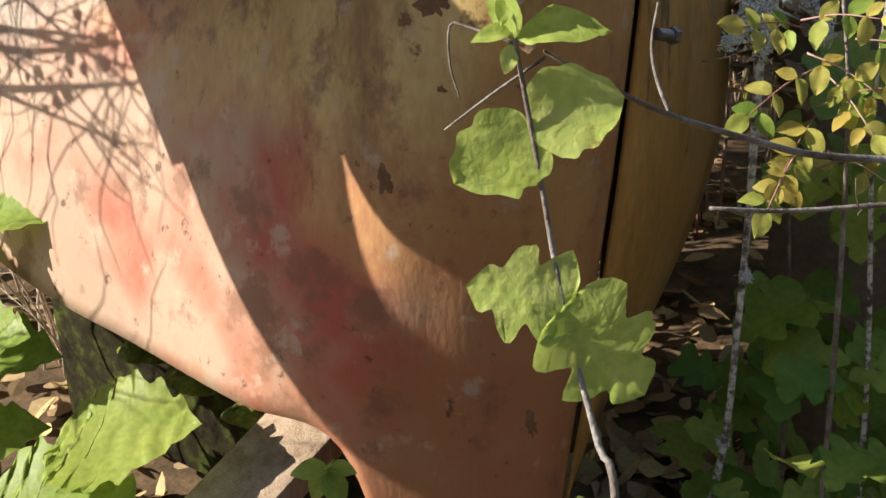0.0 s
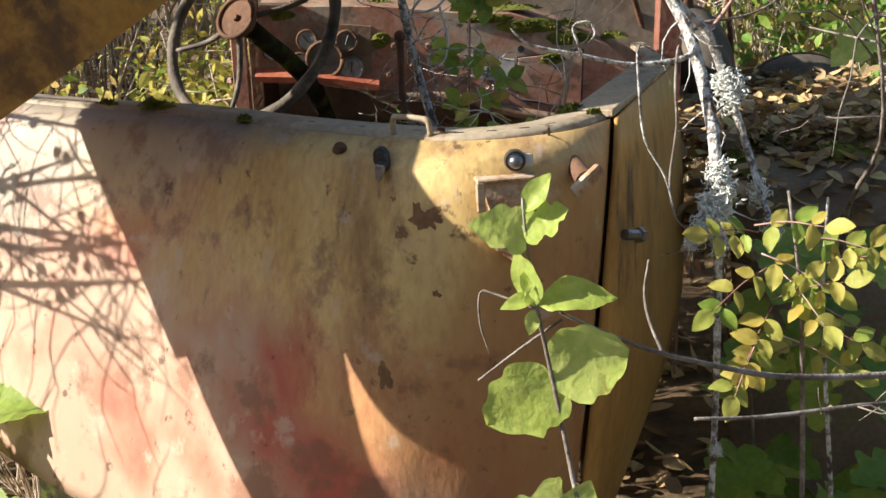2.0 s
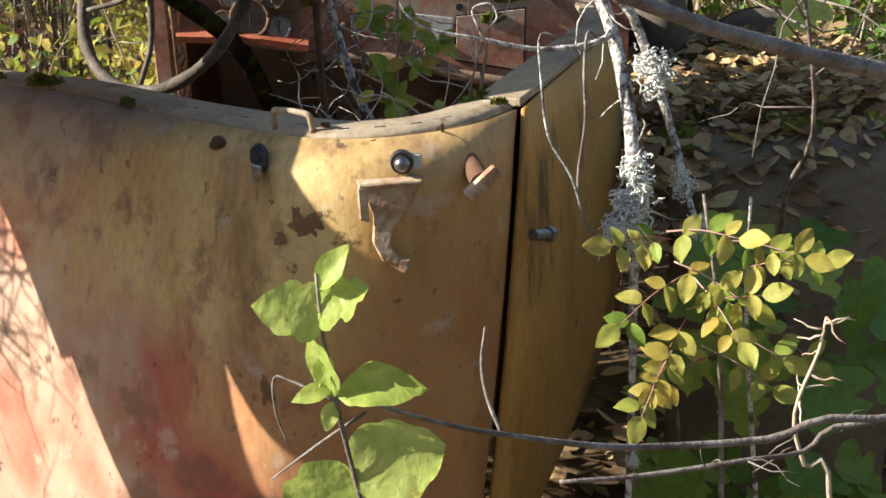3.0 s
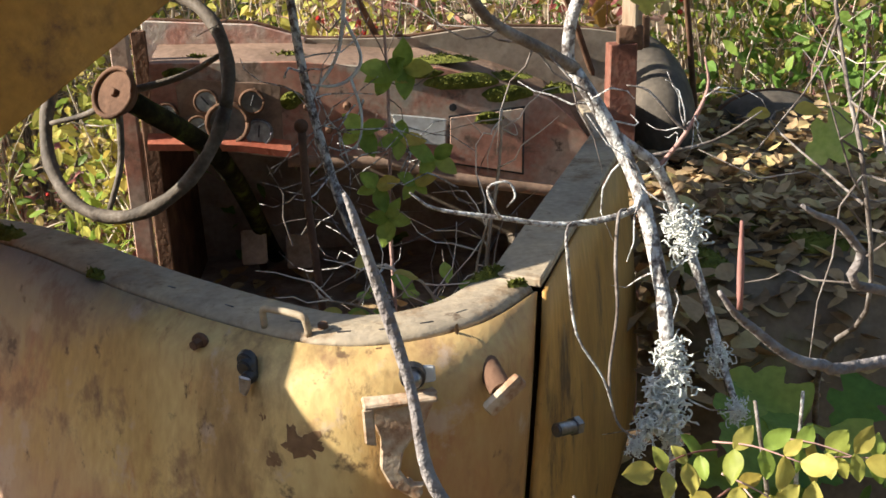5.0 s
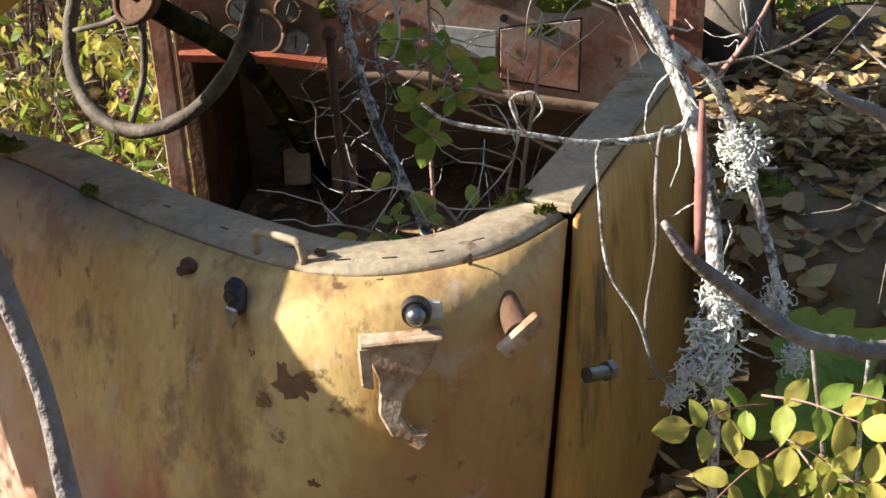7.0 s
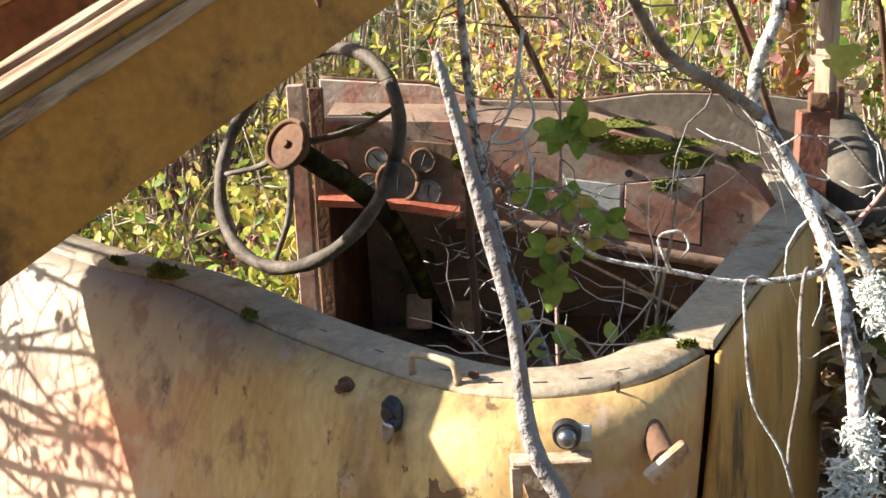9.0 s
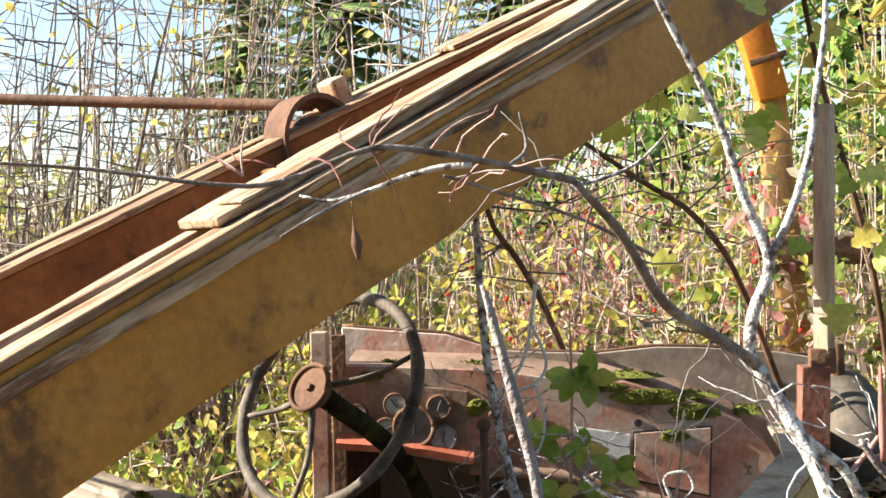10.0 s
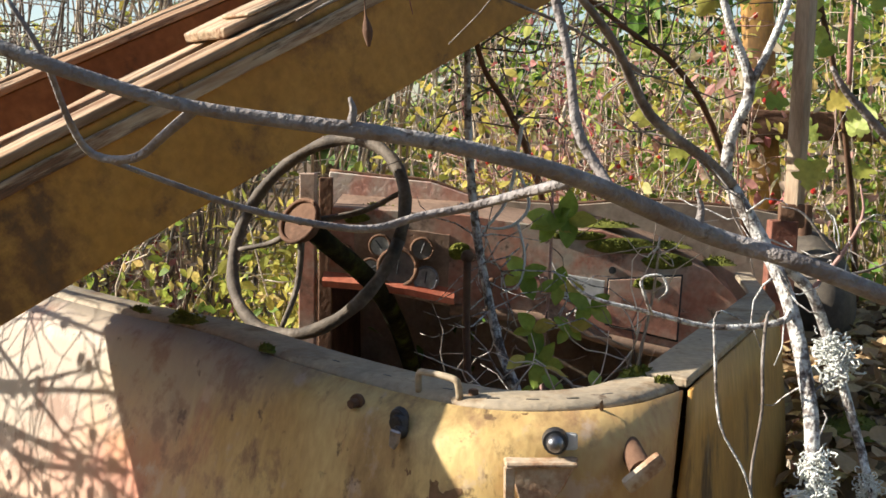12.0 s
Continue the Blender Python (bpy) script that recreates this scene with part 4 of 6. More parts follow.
# ---- plants ----
def leaf_shape(kind):
    """Half outline (along, across) from stalk to tip, in units of the leaf's length."""
    return {
        "oval": [(0.0, 0.02), (0.15, 0.20), (0.40, 0.31), (0.65, 0.27), (0.86, 0.14), (1.0, 0.0)],
        "round": [(0.0, 0.03), (-0.06, 0.22), (0.10, 0.44), (0.30, 0.50), (0.42, 0.44), (0.58, 0.47), (0.72, 0.34), (0.88, 0.22), (1.0, 0.0)],
        "lobed": [(0.0, 0.03), (-0.08, 0.26), (0.08, 0.50), (0.26, 0.40), (0.36, 0.30), (0.46, 0.52), (0.62, 0.42), (0.70, 0.22), (0.84, 0.24), (1.0, 0.0)],
        "coarse": [(0.0, 0.03), (-0.05, 0.18), (0.02, 0.24), (0.0, 0.33), (0.12, 0.36), (0.10, 0.44), (0.24, 0.42), (0.25, 0.49), (0.38, 0.43), (0.42, 0.48), (0.54, 0.38), (0.60, 0.41), (0.70, 0.28), (0.78, 0.28), (0.86, 0.15), (1.0, 0.0)],
        "small": [(0.0, 0.03), (0.35, 0.27), (0.7, 0.22), (1.0, 0.0)],
        "tiny": [(0.0, 0.04), (0.5, 0.28), (1.0, 0.0)],
    }[kind]


def add_leaf(v, f, pos, along, up, length, kind="small", curl=0.15, fold=0.25, rng=random):
    along = Vector(along).normalized()
    side = along.cross(Vector(up))
    if side.length < 1e-4:
        side = along.cross(Vector((0.3, 1, 0.2)))
    side.normalize()
    nrm = side.cross(along)
    half = leaf_shape(kind)
    b = len(v)
    pos = Vector(pos)
    for a, w in half:
        jit = 1 + rng.uniform(-0.14, 0.14)
        mid = pos + along * (a * length) + nrm * (-curl * a * a * length)
        lift = nrm * (fold * w * length)
        v.append(mid)
        v.append(mid + side * (w * length * jit) + lift + along * (0.0))
        v.append(mid - side * (w * length * (2 - jit)) + lift)
    for i in range(len(half) - 1):
        q = b + i * 3
        f.append((q, q + 1, q + 4, q + 3))
        f.append((q + 2, q, q + 3, q + 5))


def rand_dir(rng, down=0.0):
    d = Vector((rng.gauss(0, 1), rng.gauss(0, 1), rng.gauss(0, 1) - down))
    return d.normalized() if d.length > 1e-3 else Vector((0, 0, 1))


def hero_leaf(parent, pos, along, up, length, kind, mat, seed=0, label=""):
    """A rippled blade with raised side veins, an uneven edge and a bent tip."""
    rng = random.Random(seed)
    along = Vector(along).normalized()
    side = along.cross(Vector(up))
    if side.length < 1e-4:
        side = along.cross(Vector((0.3, 1, 0.2)))
    side.normalize()
    nrm = side.cross(along)
    half = catmull(leaf_shape(kind), 3 if kind in ("round", "lobed", "coarse", "oval") else 2)
    cols = 4 if length > 0.05 else 3
    curl, fold, ripple = rng.uniform(0.0, 0.4), rng.uniform(0.05, 0.35), rng.uniform(0.006, 0.013) * (1.7 if kind == "coarse" else 1)
    sway = rng.uniform(-0.16, 0.16)
    v, f = [], []
    pos = Vector(pos)
    n = 2 * cols + 1
    for a, w in half:
        w = max(w, 0.0)
        rough = 0.10 if kind in ("round", "lobed", "coarse") else 0.05
        for k in range(-cols, cols + 1):
            s = k / cols
            edge = 1 + rough * noise.noise((a * 7 + seed, math.copysign(3, k), seed * 0.7)) * 1.4
            x = s * w * edge
            bumpy = ripple * math.sin(6.3 * (a * 5.5 - abs(x) * 4.0)) * min(1, abs(s) * 3) + 0.09 * noise.noise((a * 2.6 + seed, x * 3.2, seed * 1.3)) * abs(s)
            lift = fold * abs(x) * (0.6 + 0.4 * abs(s)) + bumpy - curl * a * a
            v.append(pos + along * (a * length) + side * ((x + sway * a * a) * length) + nrm * (lift * length))
    for i in range(len(half) - 1):
        for k in range(n - 1):
            q = i * n + k
            f.append((q, q + 1, q + n + 1, q + n))
    return raw("leaf", v, f, mat, parent, label, True)


def shrub(name, label, base, height, spread, stems, leaves, leafmat, stemmat, size=0.05, kind="small", seed=1, radius=0.008, low=0.15, lean=(0, 0), berries=0, twigs=3):
    """Arching stems with side twigs and a crown of many leaves."""
    rng = random.Random(seed)
    t = thing(name, label, "shrub", "background shrubs")
    tv, tf, spots = [], [], []
    bx, by = base
    bz = ground_height(bx, by) - 0.03
    for k in range(stems):
        a = rng.uniform(0, 2 * math.pi)
        r = spread * rng.uniform(0.2, 1.0)
        h = height * rng.uniform(0.65, 1.05)
        p0 = Vector((bx + rng.gauss(0, 0.12 * spread), by + rng.gauss(0, 0.12 * spread), bz))
        p3 = Vector((bx + math.cos(a) * r + lean[0], by + math.sin(a) * r + lean[1], bz + h))
        p1 = p0.lerp(p3, 0.35) + Vector((rng.gauss(0, 0.05), rng.gauss(0, 0.05), 0.12 * h))
        p2 = p0.lerp(p3, 0.7) + Vector((rng.gauss(0, 0.06), rng.gauss(0, 0.06), 0.10 * h))
        q = [Vector(x) for x in catmull([p0, p1, p2, p3], 4)]
        rr = radius * rng.uniform(0.6, 1.3)
        v, f = [], []
        tube_data(q, [rr * (1 - 0.75 * i / (len(q) - 1)) for i in range(len(q))], 5, v, f)
        spots += [x for x in q if x.z > bz + low * height]
        for _ in range(twigs):
            s = q[rng.randrange(3, len(q))]
            d = rand_dir(rng)
            d.z = abs(d.z) * 0.5 - 0.05
            e = s + d * rng.uniform(0.12, 0.4) * min(1.3, spread + 0.3)
            mid = s.lerp(e, 0.5) + rand_dir(rng) * 0.03
            tube_data([s, mid, e], [rr * 0.45, rr * 0.33, rr * 0.15], 4, tv, tf)
            spots += [s, mid, e, e, mid.lerp(e, 0.5)]
        raw("stem", v, f, stemmat, t, smooth=True)
    if tv:
        tagged(raw("twig_tangle", tv, tf, stemmat, t, smooth=True), kind="stuff")
    if leaves:
        v, f = [], []
        for _ in range(leaves):
            s = rng.choice(spots) + Vector((rng.gauss(0, 0.05), rng.gauss(0, 0.05), rng.gauss(0, 0.05)))
            d = rand_dir(rng, 0.5)
            n = rand_dir(rng) + Vector((0, 0, 1.0))
            add_leaf(v, f, s, d, n, size * rng.uniform(0.6, 1.35), kind, rng.uniform(0, 0.4), rng.uniform(0, 0.35), rng)
        tagged(raw("foliage", v, f, leafmat, t), kind="stuff")
    if berries:
        bm = bmesh.new()
        for _ in range(berries):
            s = rng.choice(spots) + rand_dir(rng) * 0.03
            bmesh.ops.create_icosphere(bm, subdivisions=1, radius=rng.uniform(0.006, 0.010), matrix=Matrix.Translation(s))
        tagged(part("berries", bm, BERRY, t, "small red berries"), kind="stuff")
    return t


def conifer(x, y, h, seed, r=None, fine=1):
    rng = random.Random(seed)
    t = thing("conifer", "tall dark green conifer behind the clearing", "tree", "conifers")
    z0 = ground_height(x, y)
    r = r or h * 0.20
    v, f = [], []
    tube_data([(x, y, z0 - 0.2), (x + 0.05, y, z0 + h * 0.5), (x, y, z0 + h)], [h * 0.018, h * 0.010, 0.01], 8, v, f)
    raw("trunk", v, f, BARK, t, smooth=True)
    v, f = [], []
    n = int(h * 24)
    for k in range(n):
        s = (k + rng.random()) / n
        z = z0 + h * (0.10 + 0.9 * s)
        length = r * (1.05 - s) * rng.uniform(0.6, 1.15) + 0.1
        a = rng.uniform(0, 2 * math.pi)
        d = Vector((math.cos(a), math.sin(a), -0.25 + 0.5 * s))
        side = Vector((-math.sin(a), math.cos(a), 0))
        rows = 12 * fine
        for j in range(rows):
            p = Vector((x, y, z)) + d * (length * (j + 1) / rows) + Vector((0, 0, -0.12 * length * ((j + 1) / rows) ** 2))
            for sg in (-1, 1):
                add_leaf(v, f, p, d + side * sg * 0.9 + Vector((0, 0, rng.uniform(-0.5, 0.1))), (0, 0, 1), length * 0.32 / fine ** 0.6 * (1.2 - j / rows) * rng.uniform(0.6, 1.2), "tiny", 0.3, 0.0, rng)
    tagged(raw("crown", v, f, NEEDLES, t), kind="stuff")
    return t


def lichen_clump(parent, pos, size, seed):
    rng = random.Random(seed)
    v, f = [], []
    for _ in range(170):
        p = Vector(pos) + Vector((rng.gauss(0, 0.24), rng.gauss(0, 0.24), rng.gauss(0, 0.32))) * size
        d = rand_dir(rng)
        q = [p]
        for k in range(4):
            d = (d + rand_dir(rng) * 1.1).normalized()
            q.append(q[-1] + d * size * rng.uniform(0.07, 0.15))
        tube_data(q, [size * 0.022, size * 0.034, size * 0.028, size * 0.036, size * 0.016], 4, v, f)
    return tagged(raw("lichen_clump", v, f, LICHEN, parent, "pale branching lichen tuft"), kind="stuff")


def twigs_on(parent, pts, n, length, rad, mat, seed, flat=0.5):
    rng = random.Random(seed)
    q = [Vector(p) for p in catmull(pts, 5)]
    for _ in range(n):
        s = rng.choice(q[1:])
        d = rand_dir(rng)
        d.z *= flat
        e = [s]
        for k in range(4):
            d = (d + rand_dir(rng) * 0.6).normalized()
            e.append(e[-1] + d * length * rng.uniform(0.15, 0.36))
        v, f = [], []
        tube_data(e, [rad, rad * 0.85, rad * 0.7, rad * 0.55, rad * 0.35], 5, v, f)
        raw("twig", v, f, mat, parent, smooth=True)


def near_branch():
    t = thing("grey_branch", "grey bare branch close in front of the machine", "branch")
    tube("limb", [(-0.30, 0.40, 1.66), (-0.04, 0.560, 1.566), (0.026, 0.585, 1.541), (0.065, 0.596, 1.529), (0.121, 0.605, 1.521), (0.152, 0.613, 1.515), (0.185, 0.630, 1.505), (0.232, 0.682, 1.483), (0.262, 0.680, 1.474), (0.295, 0.688, 1.461), (0.36, 0.72, 1.433), (0.9, 0.95, 1.2), (1.3, 1.05, 0.6), (1.35, 1.05, 0.0)],
         [0.0014, 0.0020, 0.0024, 0.0022, 0.0026, 0.0027, 0.0031, 0.0036, 0.0034, 0.0036, 0.0042, 0.009, 0.013, 0.016], NEARBARK, t, 10, n=6)
    tube("side_twig", [(0.010, 0.59, 1.562), (0.018, 0.596, 1.545), (0.020, 0.610, 1.524), (0.024, 0.618, 1.514), (0.040, 0.612, 1.513), (0.054, 0.602, 1.521), (0.066, 0.596, 1.529)], [0.0008, 0.0010, 0.0012, 0.0014, 0.0015, 0.0016, 0.0018], NEARBARK, t, 7)
    tube("side_twig", [(0.024, 0.618, 1.514), (0.046, 0.630, 1.504), (0.068, 0.640, 1.495), (0.092, 0.655, 1.488), (0.110, 0.663, 1.486), (0.126, 0.670, 1.490), (0.143, 0.672, 1.493), (0.160, 0.664, 1.498), (0.180, 0.645, 1.504)], [0.0009, 0.0010, 0.0012, 0.0013, 0.0015, 0.0016, 0.0017, 0.0018, 0.0021], NEARBARK, t, 7)
    tube("side_twig", [(0.196, 0.645, 1.499), (0.191, 0.656, 1.507), (0.183, 0.660, 1.522), (0.180, 0.665, 1.546), (0.1755, 0.668, 1.566), (0.172, 0.670, 1.580), (0.168, 0.670, 1.597), (0.166, 0.671, 1.603)], [0.0022, 0.0020, 0.0020, 0.0016, 0.0019, 0.0016, 0.0012, 0.0006], NEARBARK, t, 8)
    tube("spur", [(0.228, 0.678, 1.486), (0.229, 0.678, 1.493), (0.227, 0.677, 1.500)], [0.0020, 0.0014, 0.0006], NEARBARK, t, 6)
    tube("spur", [(0.112, 0.603, 1.523), (0.113, 0.603, 1.528), (0.112, 0.602, 1.532)], [0.0018, 0.0013, 0.0006], NEARBARK, t, 6)
    r = thing("budded_twig", "bare twig with a reddish bud", "branch")
    tube("stem", [(0.284, 0.720, 1.546), (0.290, 0.722, 1.537), (0.298, 0.725, 1.529), (0.312, 0.730, 1.516), (0.326, 0.735, 1.509), (0.358, 0.750, 1.501), (0.55, 0.80, 1.50), (1.2, 0.95, 1.1), (1.28, 1.0, 0.0)], [0.0008, 0.0014, 0.0017, 0.0019, 0.0021, 0.0024, 0.003, 0.008, 0.012], NEARBARK, r, 8)
    tube("bud", [(0.291, 0.720, 1.539), (0.291, 0.720, 1.554), (0.291, 0.720, 1.570)], [0.0010, 0.0012, 0.0005], REDSTEM, r, 8, "reddish bud")
    tube("side_twig", [(0.322, 0.750, 1.564), (0.329, 0.752, 1.559), (0.338, 0.755, 1.554), (0.349, 0.760, 1.541), (0.366, 0.770, 1.520), (0.55, 0.82, 1.49)], [0.0007, 0.0012, 0.0016, 0.0017, 0.002, 0.0024], NEARBARK, r, 7)



near_branch()


def near_sapling():
    t = thing("young_sapling", "thin young sapling with bright lobed green leaves", "sapling")
    tube("stem", [(0.215, 0.68, 0.0), (0.21, 0.69, 0.5), (0.20, 0.72, 0.88), (0.189, 0.74, 0.933), (0.176, 0.765, 0.985), (0.165, 0.785, 1.04), (0.155, 0.797, 1.105), (0.146, 0.803, 1.16), (0.141, 0.81, 1.192), (0.136, 0.817, 1.232), (0.134, 0.825, 1.275)],
         [0.004, 0.0035, 0.003, 0.0025, 0.0022, 0.002, 0.0018, 0.0017, 0.0016, 0.0014, 0.0008], BARK, t, 7)
    hl = [
        ((0.134, 0.82, 1.245), (-0.7, -0.2, 0.45), (0.2, -0.7, 0.6), 0.042, "round"), ((0.136, 0.82, 1.25), (0.75, -0.1, 0.35), (0.1, -0.6, 0.7), 0.036, "lobed"),
        ((0.136, 0.824, 1.265), (0.45, -0.2, 0.75), (-0.5, -0.8, 0.3), 0.032, "oval"), ((0.137, 0.815, 1.222), (-0.15, -0.5, -0.6), (0, -0.8, 0.3), 0.022, "oval"),
        ((0.140, 0.81, 1.193), (-0.25, 0.0, 0.95), (-0.7, -0.7, 0.1), 0.046, "oval"), ((0.142, 0.81, 1.194), (0.9, -0.1, 0.32), (0, -0.5, 0.85), 0.058, "oval"),
        ((0.139, 0.81, 1.198), (-0.7, -0.2, 0.1), (0, -0.6, 0.8), 0.026, "small"), ((0.140, 0.81, 1.190), (-0.35, -0.4, -0.6), (0, -0.9, 0.2), 0.020, "oval"),
        ((0.152, 0.805, 1.143), (0.95, 0.0, 0.25), (-0.1, -0.92, 0.25), 0.060, "round"), ((0.149, 0.803, 1.135), (-0.72, -0.1, -0.62), (0.1, -0.9, 0.3), 0.062, "round"),
        ((0.170, 0.778, 1.022), (-0.85, -0.05, 0.30), (0.0, -0.85, 0.4), 0.066, "lobed"), ((0.172, 0.772, 1.016), (0.62, -0.1, -0.72), (0.1, -0.9, 0.35), 0.082, "lobed"),
        ((0.20, 0.72, 0.87), (-0.8, -0.2, 0.35), (0, -0.5, 0.8), 0.055, "round"), ((0.198, 0.72, 0.865), (-0.2, -0.5, -0.5), (0, -0.7, 0.6), 0.040, "lobed"),
    ]
    for k, (p, d, n, s, kind) in enumerate(hl):
        hero_leaf(t, p, d, n, s, kind, YOUNGLEAF, k)
    tube("side_twig", [(0.147, 0.805, 1.165), (0.16, 0.81, 1.181), (0.125, 0.81, 1.158), (0.093, 0.81, 1.135)][1:], [0.0012, 0.001, 0.0007], BARK, t, 5)
    tube("side_twig", [(0.141, 0.81, 1.19), (0.112, 0.825, 1.199), (0.099, 0.83, 1.200), (0.098, 0.83, 1.174), (0.104, 0.83, 1.150)], [0.0012, 0.0011, 0.001, 0.0009, 0.0006], BARK, t, 5)
    b = thing("long_twig", "long thin arching twig crossing the panel", "branch")
    tube("stem", [(0.16, 0.82, 1.183), (0.212, 0.85, 1.147), (0.257, 0.88, 1.119), (0.329, 0.91, 1.088), (0.382, 0.94, 1.067), (0.483, 0.97, 1.05), (0.585, 1.0, 1.046), (0.95, 1.1, 0.9), (1.1, 1.1, 0.0)], [0.0012, 0.0018, 0.0022, 0.0026, 0.003, 0.0034, 0.0036, 0.006, 0.008], BARK, b, 7)
    tube("side_twig", [(0.255, 0.88, 1.118), (0.245, 0.89, 1.144), (0.242, 0.9, 1.168), (0.246, 0.9, 1.198)], [0.002, 0.0016, 0.0012, 0.001], BARK, b, 6)
    c = thing("dead_twig", "dead knobbly twig near the ground", "branch")
    tube("stem", [(0.311, 1.0, 1.004), (0.386, 1.025, 0.990), (0.49, 1.05, 0.984), (0.553, 1.075, 0.975), (0.619, 1.1, 0.986), (0.9, 1.15, 0.9), (1.0, 1.15, 0.0)], [0.0018, 0.0022, 0.0025, 0.0025, 0.003, 0.005, 0.007], BARK, c, 7)
    twigs_on(c, [(0.386, 1.025, 0.99), (0.49, 1.05, 0.984), (0.619, 1.1, 0.986)], 7, 0.05, 0.001, BARK, 4)
    d = thing("dry_stalk", "dry brown stalk with a seed head", "stalk")
    tube("stem", [(0.63, 1.15, 0.0), (0.615, 1.15, 0.83), (0.582, 1.15, 0.915), (0.569, 1.15, 0.975), (0.59, 1.15, 1.043), (0.595, 1.15, 1.079)], [0.004, 0.003, 0.0025, 0.002, 0.0018, 0.0012], PALESTEM, d, 6)
    twigs_on(d, [(0.569, 1.15, 0.975), (0.59, 1.15, 1.043), (0.595, 1.15, 1.079)], 12, 0.03, 0.0015, PALESTEM, 6)


near_sapling()


def lichen_shrub():
    t = thing("lichened_dead_shrub", "dead grey shrub crusted with pale lichen", "shrub")
    main = [(0.42, 1.62, 0.0), (0.475, 1.60, 0.367), (0.478, 1.56, 0.60), (0.482, 1.55, 0.80), (0.487, 1.565, 1.0), (0.490, 1.593, 1.139), (0.489, 1.629, 1.209), (0.473, 1.671, 1.306), (0.442, 1.695, 1.38), (0.405, 1.70, 1.445)]
    tube("trunk", main, [0.009, 0.006, 0.005, 0.005, 0.007, 0.009, 0.0095, 0.0095, 0.0095, 0.009], LICHENBARK, t, 9)
    tube("limb", [(0.405, 1.70, 1.445), (0.398, 1.70, 1.462), (0.402, 1.69, 1.51), (0.421, 1.68, 1.569), (0.393, 1.67, 1.645), (0.369, 1.66, 1.725), (0.340, 1.65, 1.79), (0.304, 1.63, 1.861), (0.262, 1.60, 1.95), (0.23, 1.58, 2.05)], [0.009, 0.008, 0.0075, 0.007, 0.0055, 0.005, 0.0045, 0.004, 0.003, 0.002], LICHENBARK, t, 8)
    tube("limb", [(0.423, 1.68, 1.573), (0.45, 1.687, 1.63), (0.473, 1.693, 1.697), (0.483, 1.70, 1.76), (0.499, 1.71, 1.848), (0.505, 1.72, 1.94), (0.52, 1.73, 2.05)], [0.005, 0.005, 0.0045, 0.004, 0.0035, 0.003, 0.002], LICHENBARK, t, 7)
    tube("limb", [(0.450, 1.690, 1.365), (0.48, 1.72, 1.34), (0.515, 1.732, 1.306), (0.547, 1.744, 1.227), (0.577, 1.72, 1.12), (0.581, 1.66, 1.062), (0.583, 1.60, 1.024)], [0.008, 0.007, 0.007, 0.007, 0.006, 0.005, 0.003], LICHENBARK, t, 8)
    tube("limb", [(0.196, 1.432, 1.664), (0.243, 1.486, 1.611), (0.289, 1.555, 1.534), (0.36, 1.627, 1.483), (0.405, 1.70, 1.448)], [0.004, 0.005, 0.006, 0.007, 0.008], BARK, t, 8)
    tube("limb", [(-0.30, 1.24, 1.693), (-0.211, 1.268, 1.684), (-0.115, 1.286, 1.668), (-0.058, 1.305, 1.668), (0.021, 1.323, 1.695), (0.084, 1.341, 1.688), (0.138, 1.377, 1.677), (0.196, 1.432, 1.664)], [0.0015, 0.0018, 0.0022, 0.0025, 0.003, 0.0032, 0.0036, 0.004], BARK, t, 7)
    tube("pale_twig", [(0.107, 1.35, 1.678), (0.078, 1.35, 1.677), (0.043, 1.35, 1.669), (0.013, 1.35, 1.659), (-0.022, 1.35, 1.651), (-0.052, 1.35, 1.657)], [0.003, 0.003, 0.0027, 0.0024, 0.002, 0.0012], LICHENBARK, t, 6)
    tube("pale_twig", [(0.013, 1.35, 1.659), (-0.01, 1.33, 1.648), (-0.033, 1.31, 1.635), (-0.061, 1.31, 1.62)], [0.002, 0.0018, 0.0015, 0.0012], BARK, t, 6)
    tube("pale_twig", [(0.076, 1.40, 1.672), (0.132, 1.467, 1.653), (0.206, 1.533, 1.626), (0.282, 1.60, 1.584)], [0.0015, 0.0018, 0.002, 0.0025], BARK, t, 6)
    tube("pale_twig", [(0.200, 1.44, 1.66), (0.218, 1.47, 1.663), (0.261, 1.50, 1.68), (0.294, 1.50, 1.71)], [0.002, 0.002, 0.0018, 0.001], LICHENBARK, t, 6)
    tube("pale_twig", [(0.138, 1.38, 1.677), (0.154, 1.42, 1.696), (0.148, 1.42, 1.731)], [0.002, 0.002, 0.001], BARK, t, 6)
    tube("spur", [(0.475, 1.66, 1.295), (0.462, 1.64, 1.286), (0.424, 1.628, 1.28), (0.365, 1.616, 1.282), (0.301, 1.604, 1.299), (0.227, 1.592, 1.319), (0.198, 1.58, 1.344)], [0.005, 0.0045, 0.004, 0.0035, 0.003, 0.0022, 0.0012], LICHENBARK, t, 7)
    tube("spur", [(0.299, 1.60, 1.300), (0.29, 1.58, 1.322), (0.285, 1.58, 1.343), (0.307, 1.58, 1.348), (0.315, 1.58, 1.331), (0.305, 1.58, 1.319)], [0.002, 0.002, 0.0018, 0.0016, 0.0014, 0.001], LICHENBARK, t, 6)
    tube("hanging_twig", [(0.45, 1.63, 1.29), (0.425, 1.55, 1.308), (0.419, 1.54, 1.256), (0.418, 1.53, 1.201), (0.406, 1.52, 1.127), (0.412, 1.51, 1.077), (0.431, 1.50, 1.059)], [0.002, 0.002, 0.0022, 0.0018, 0.0018, 0.0015, 0.001], BARK, t, 6)
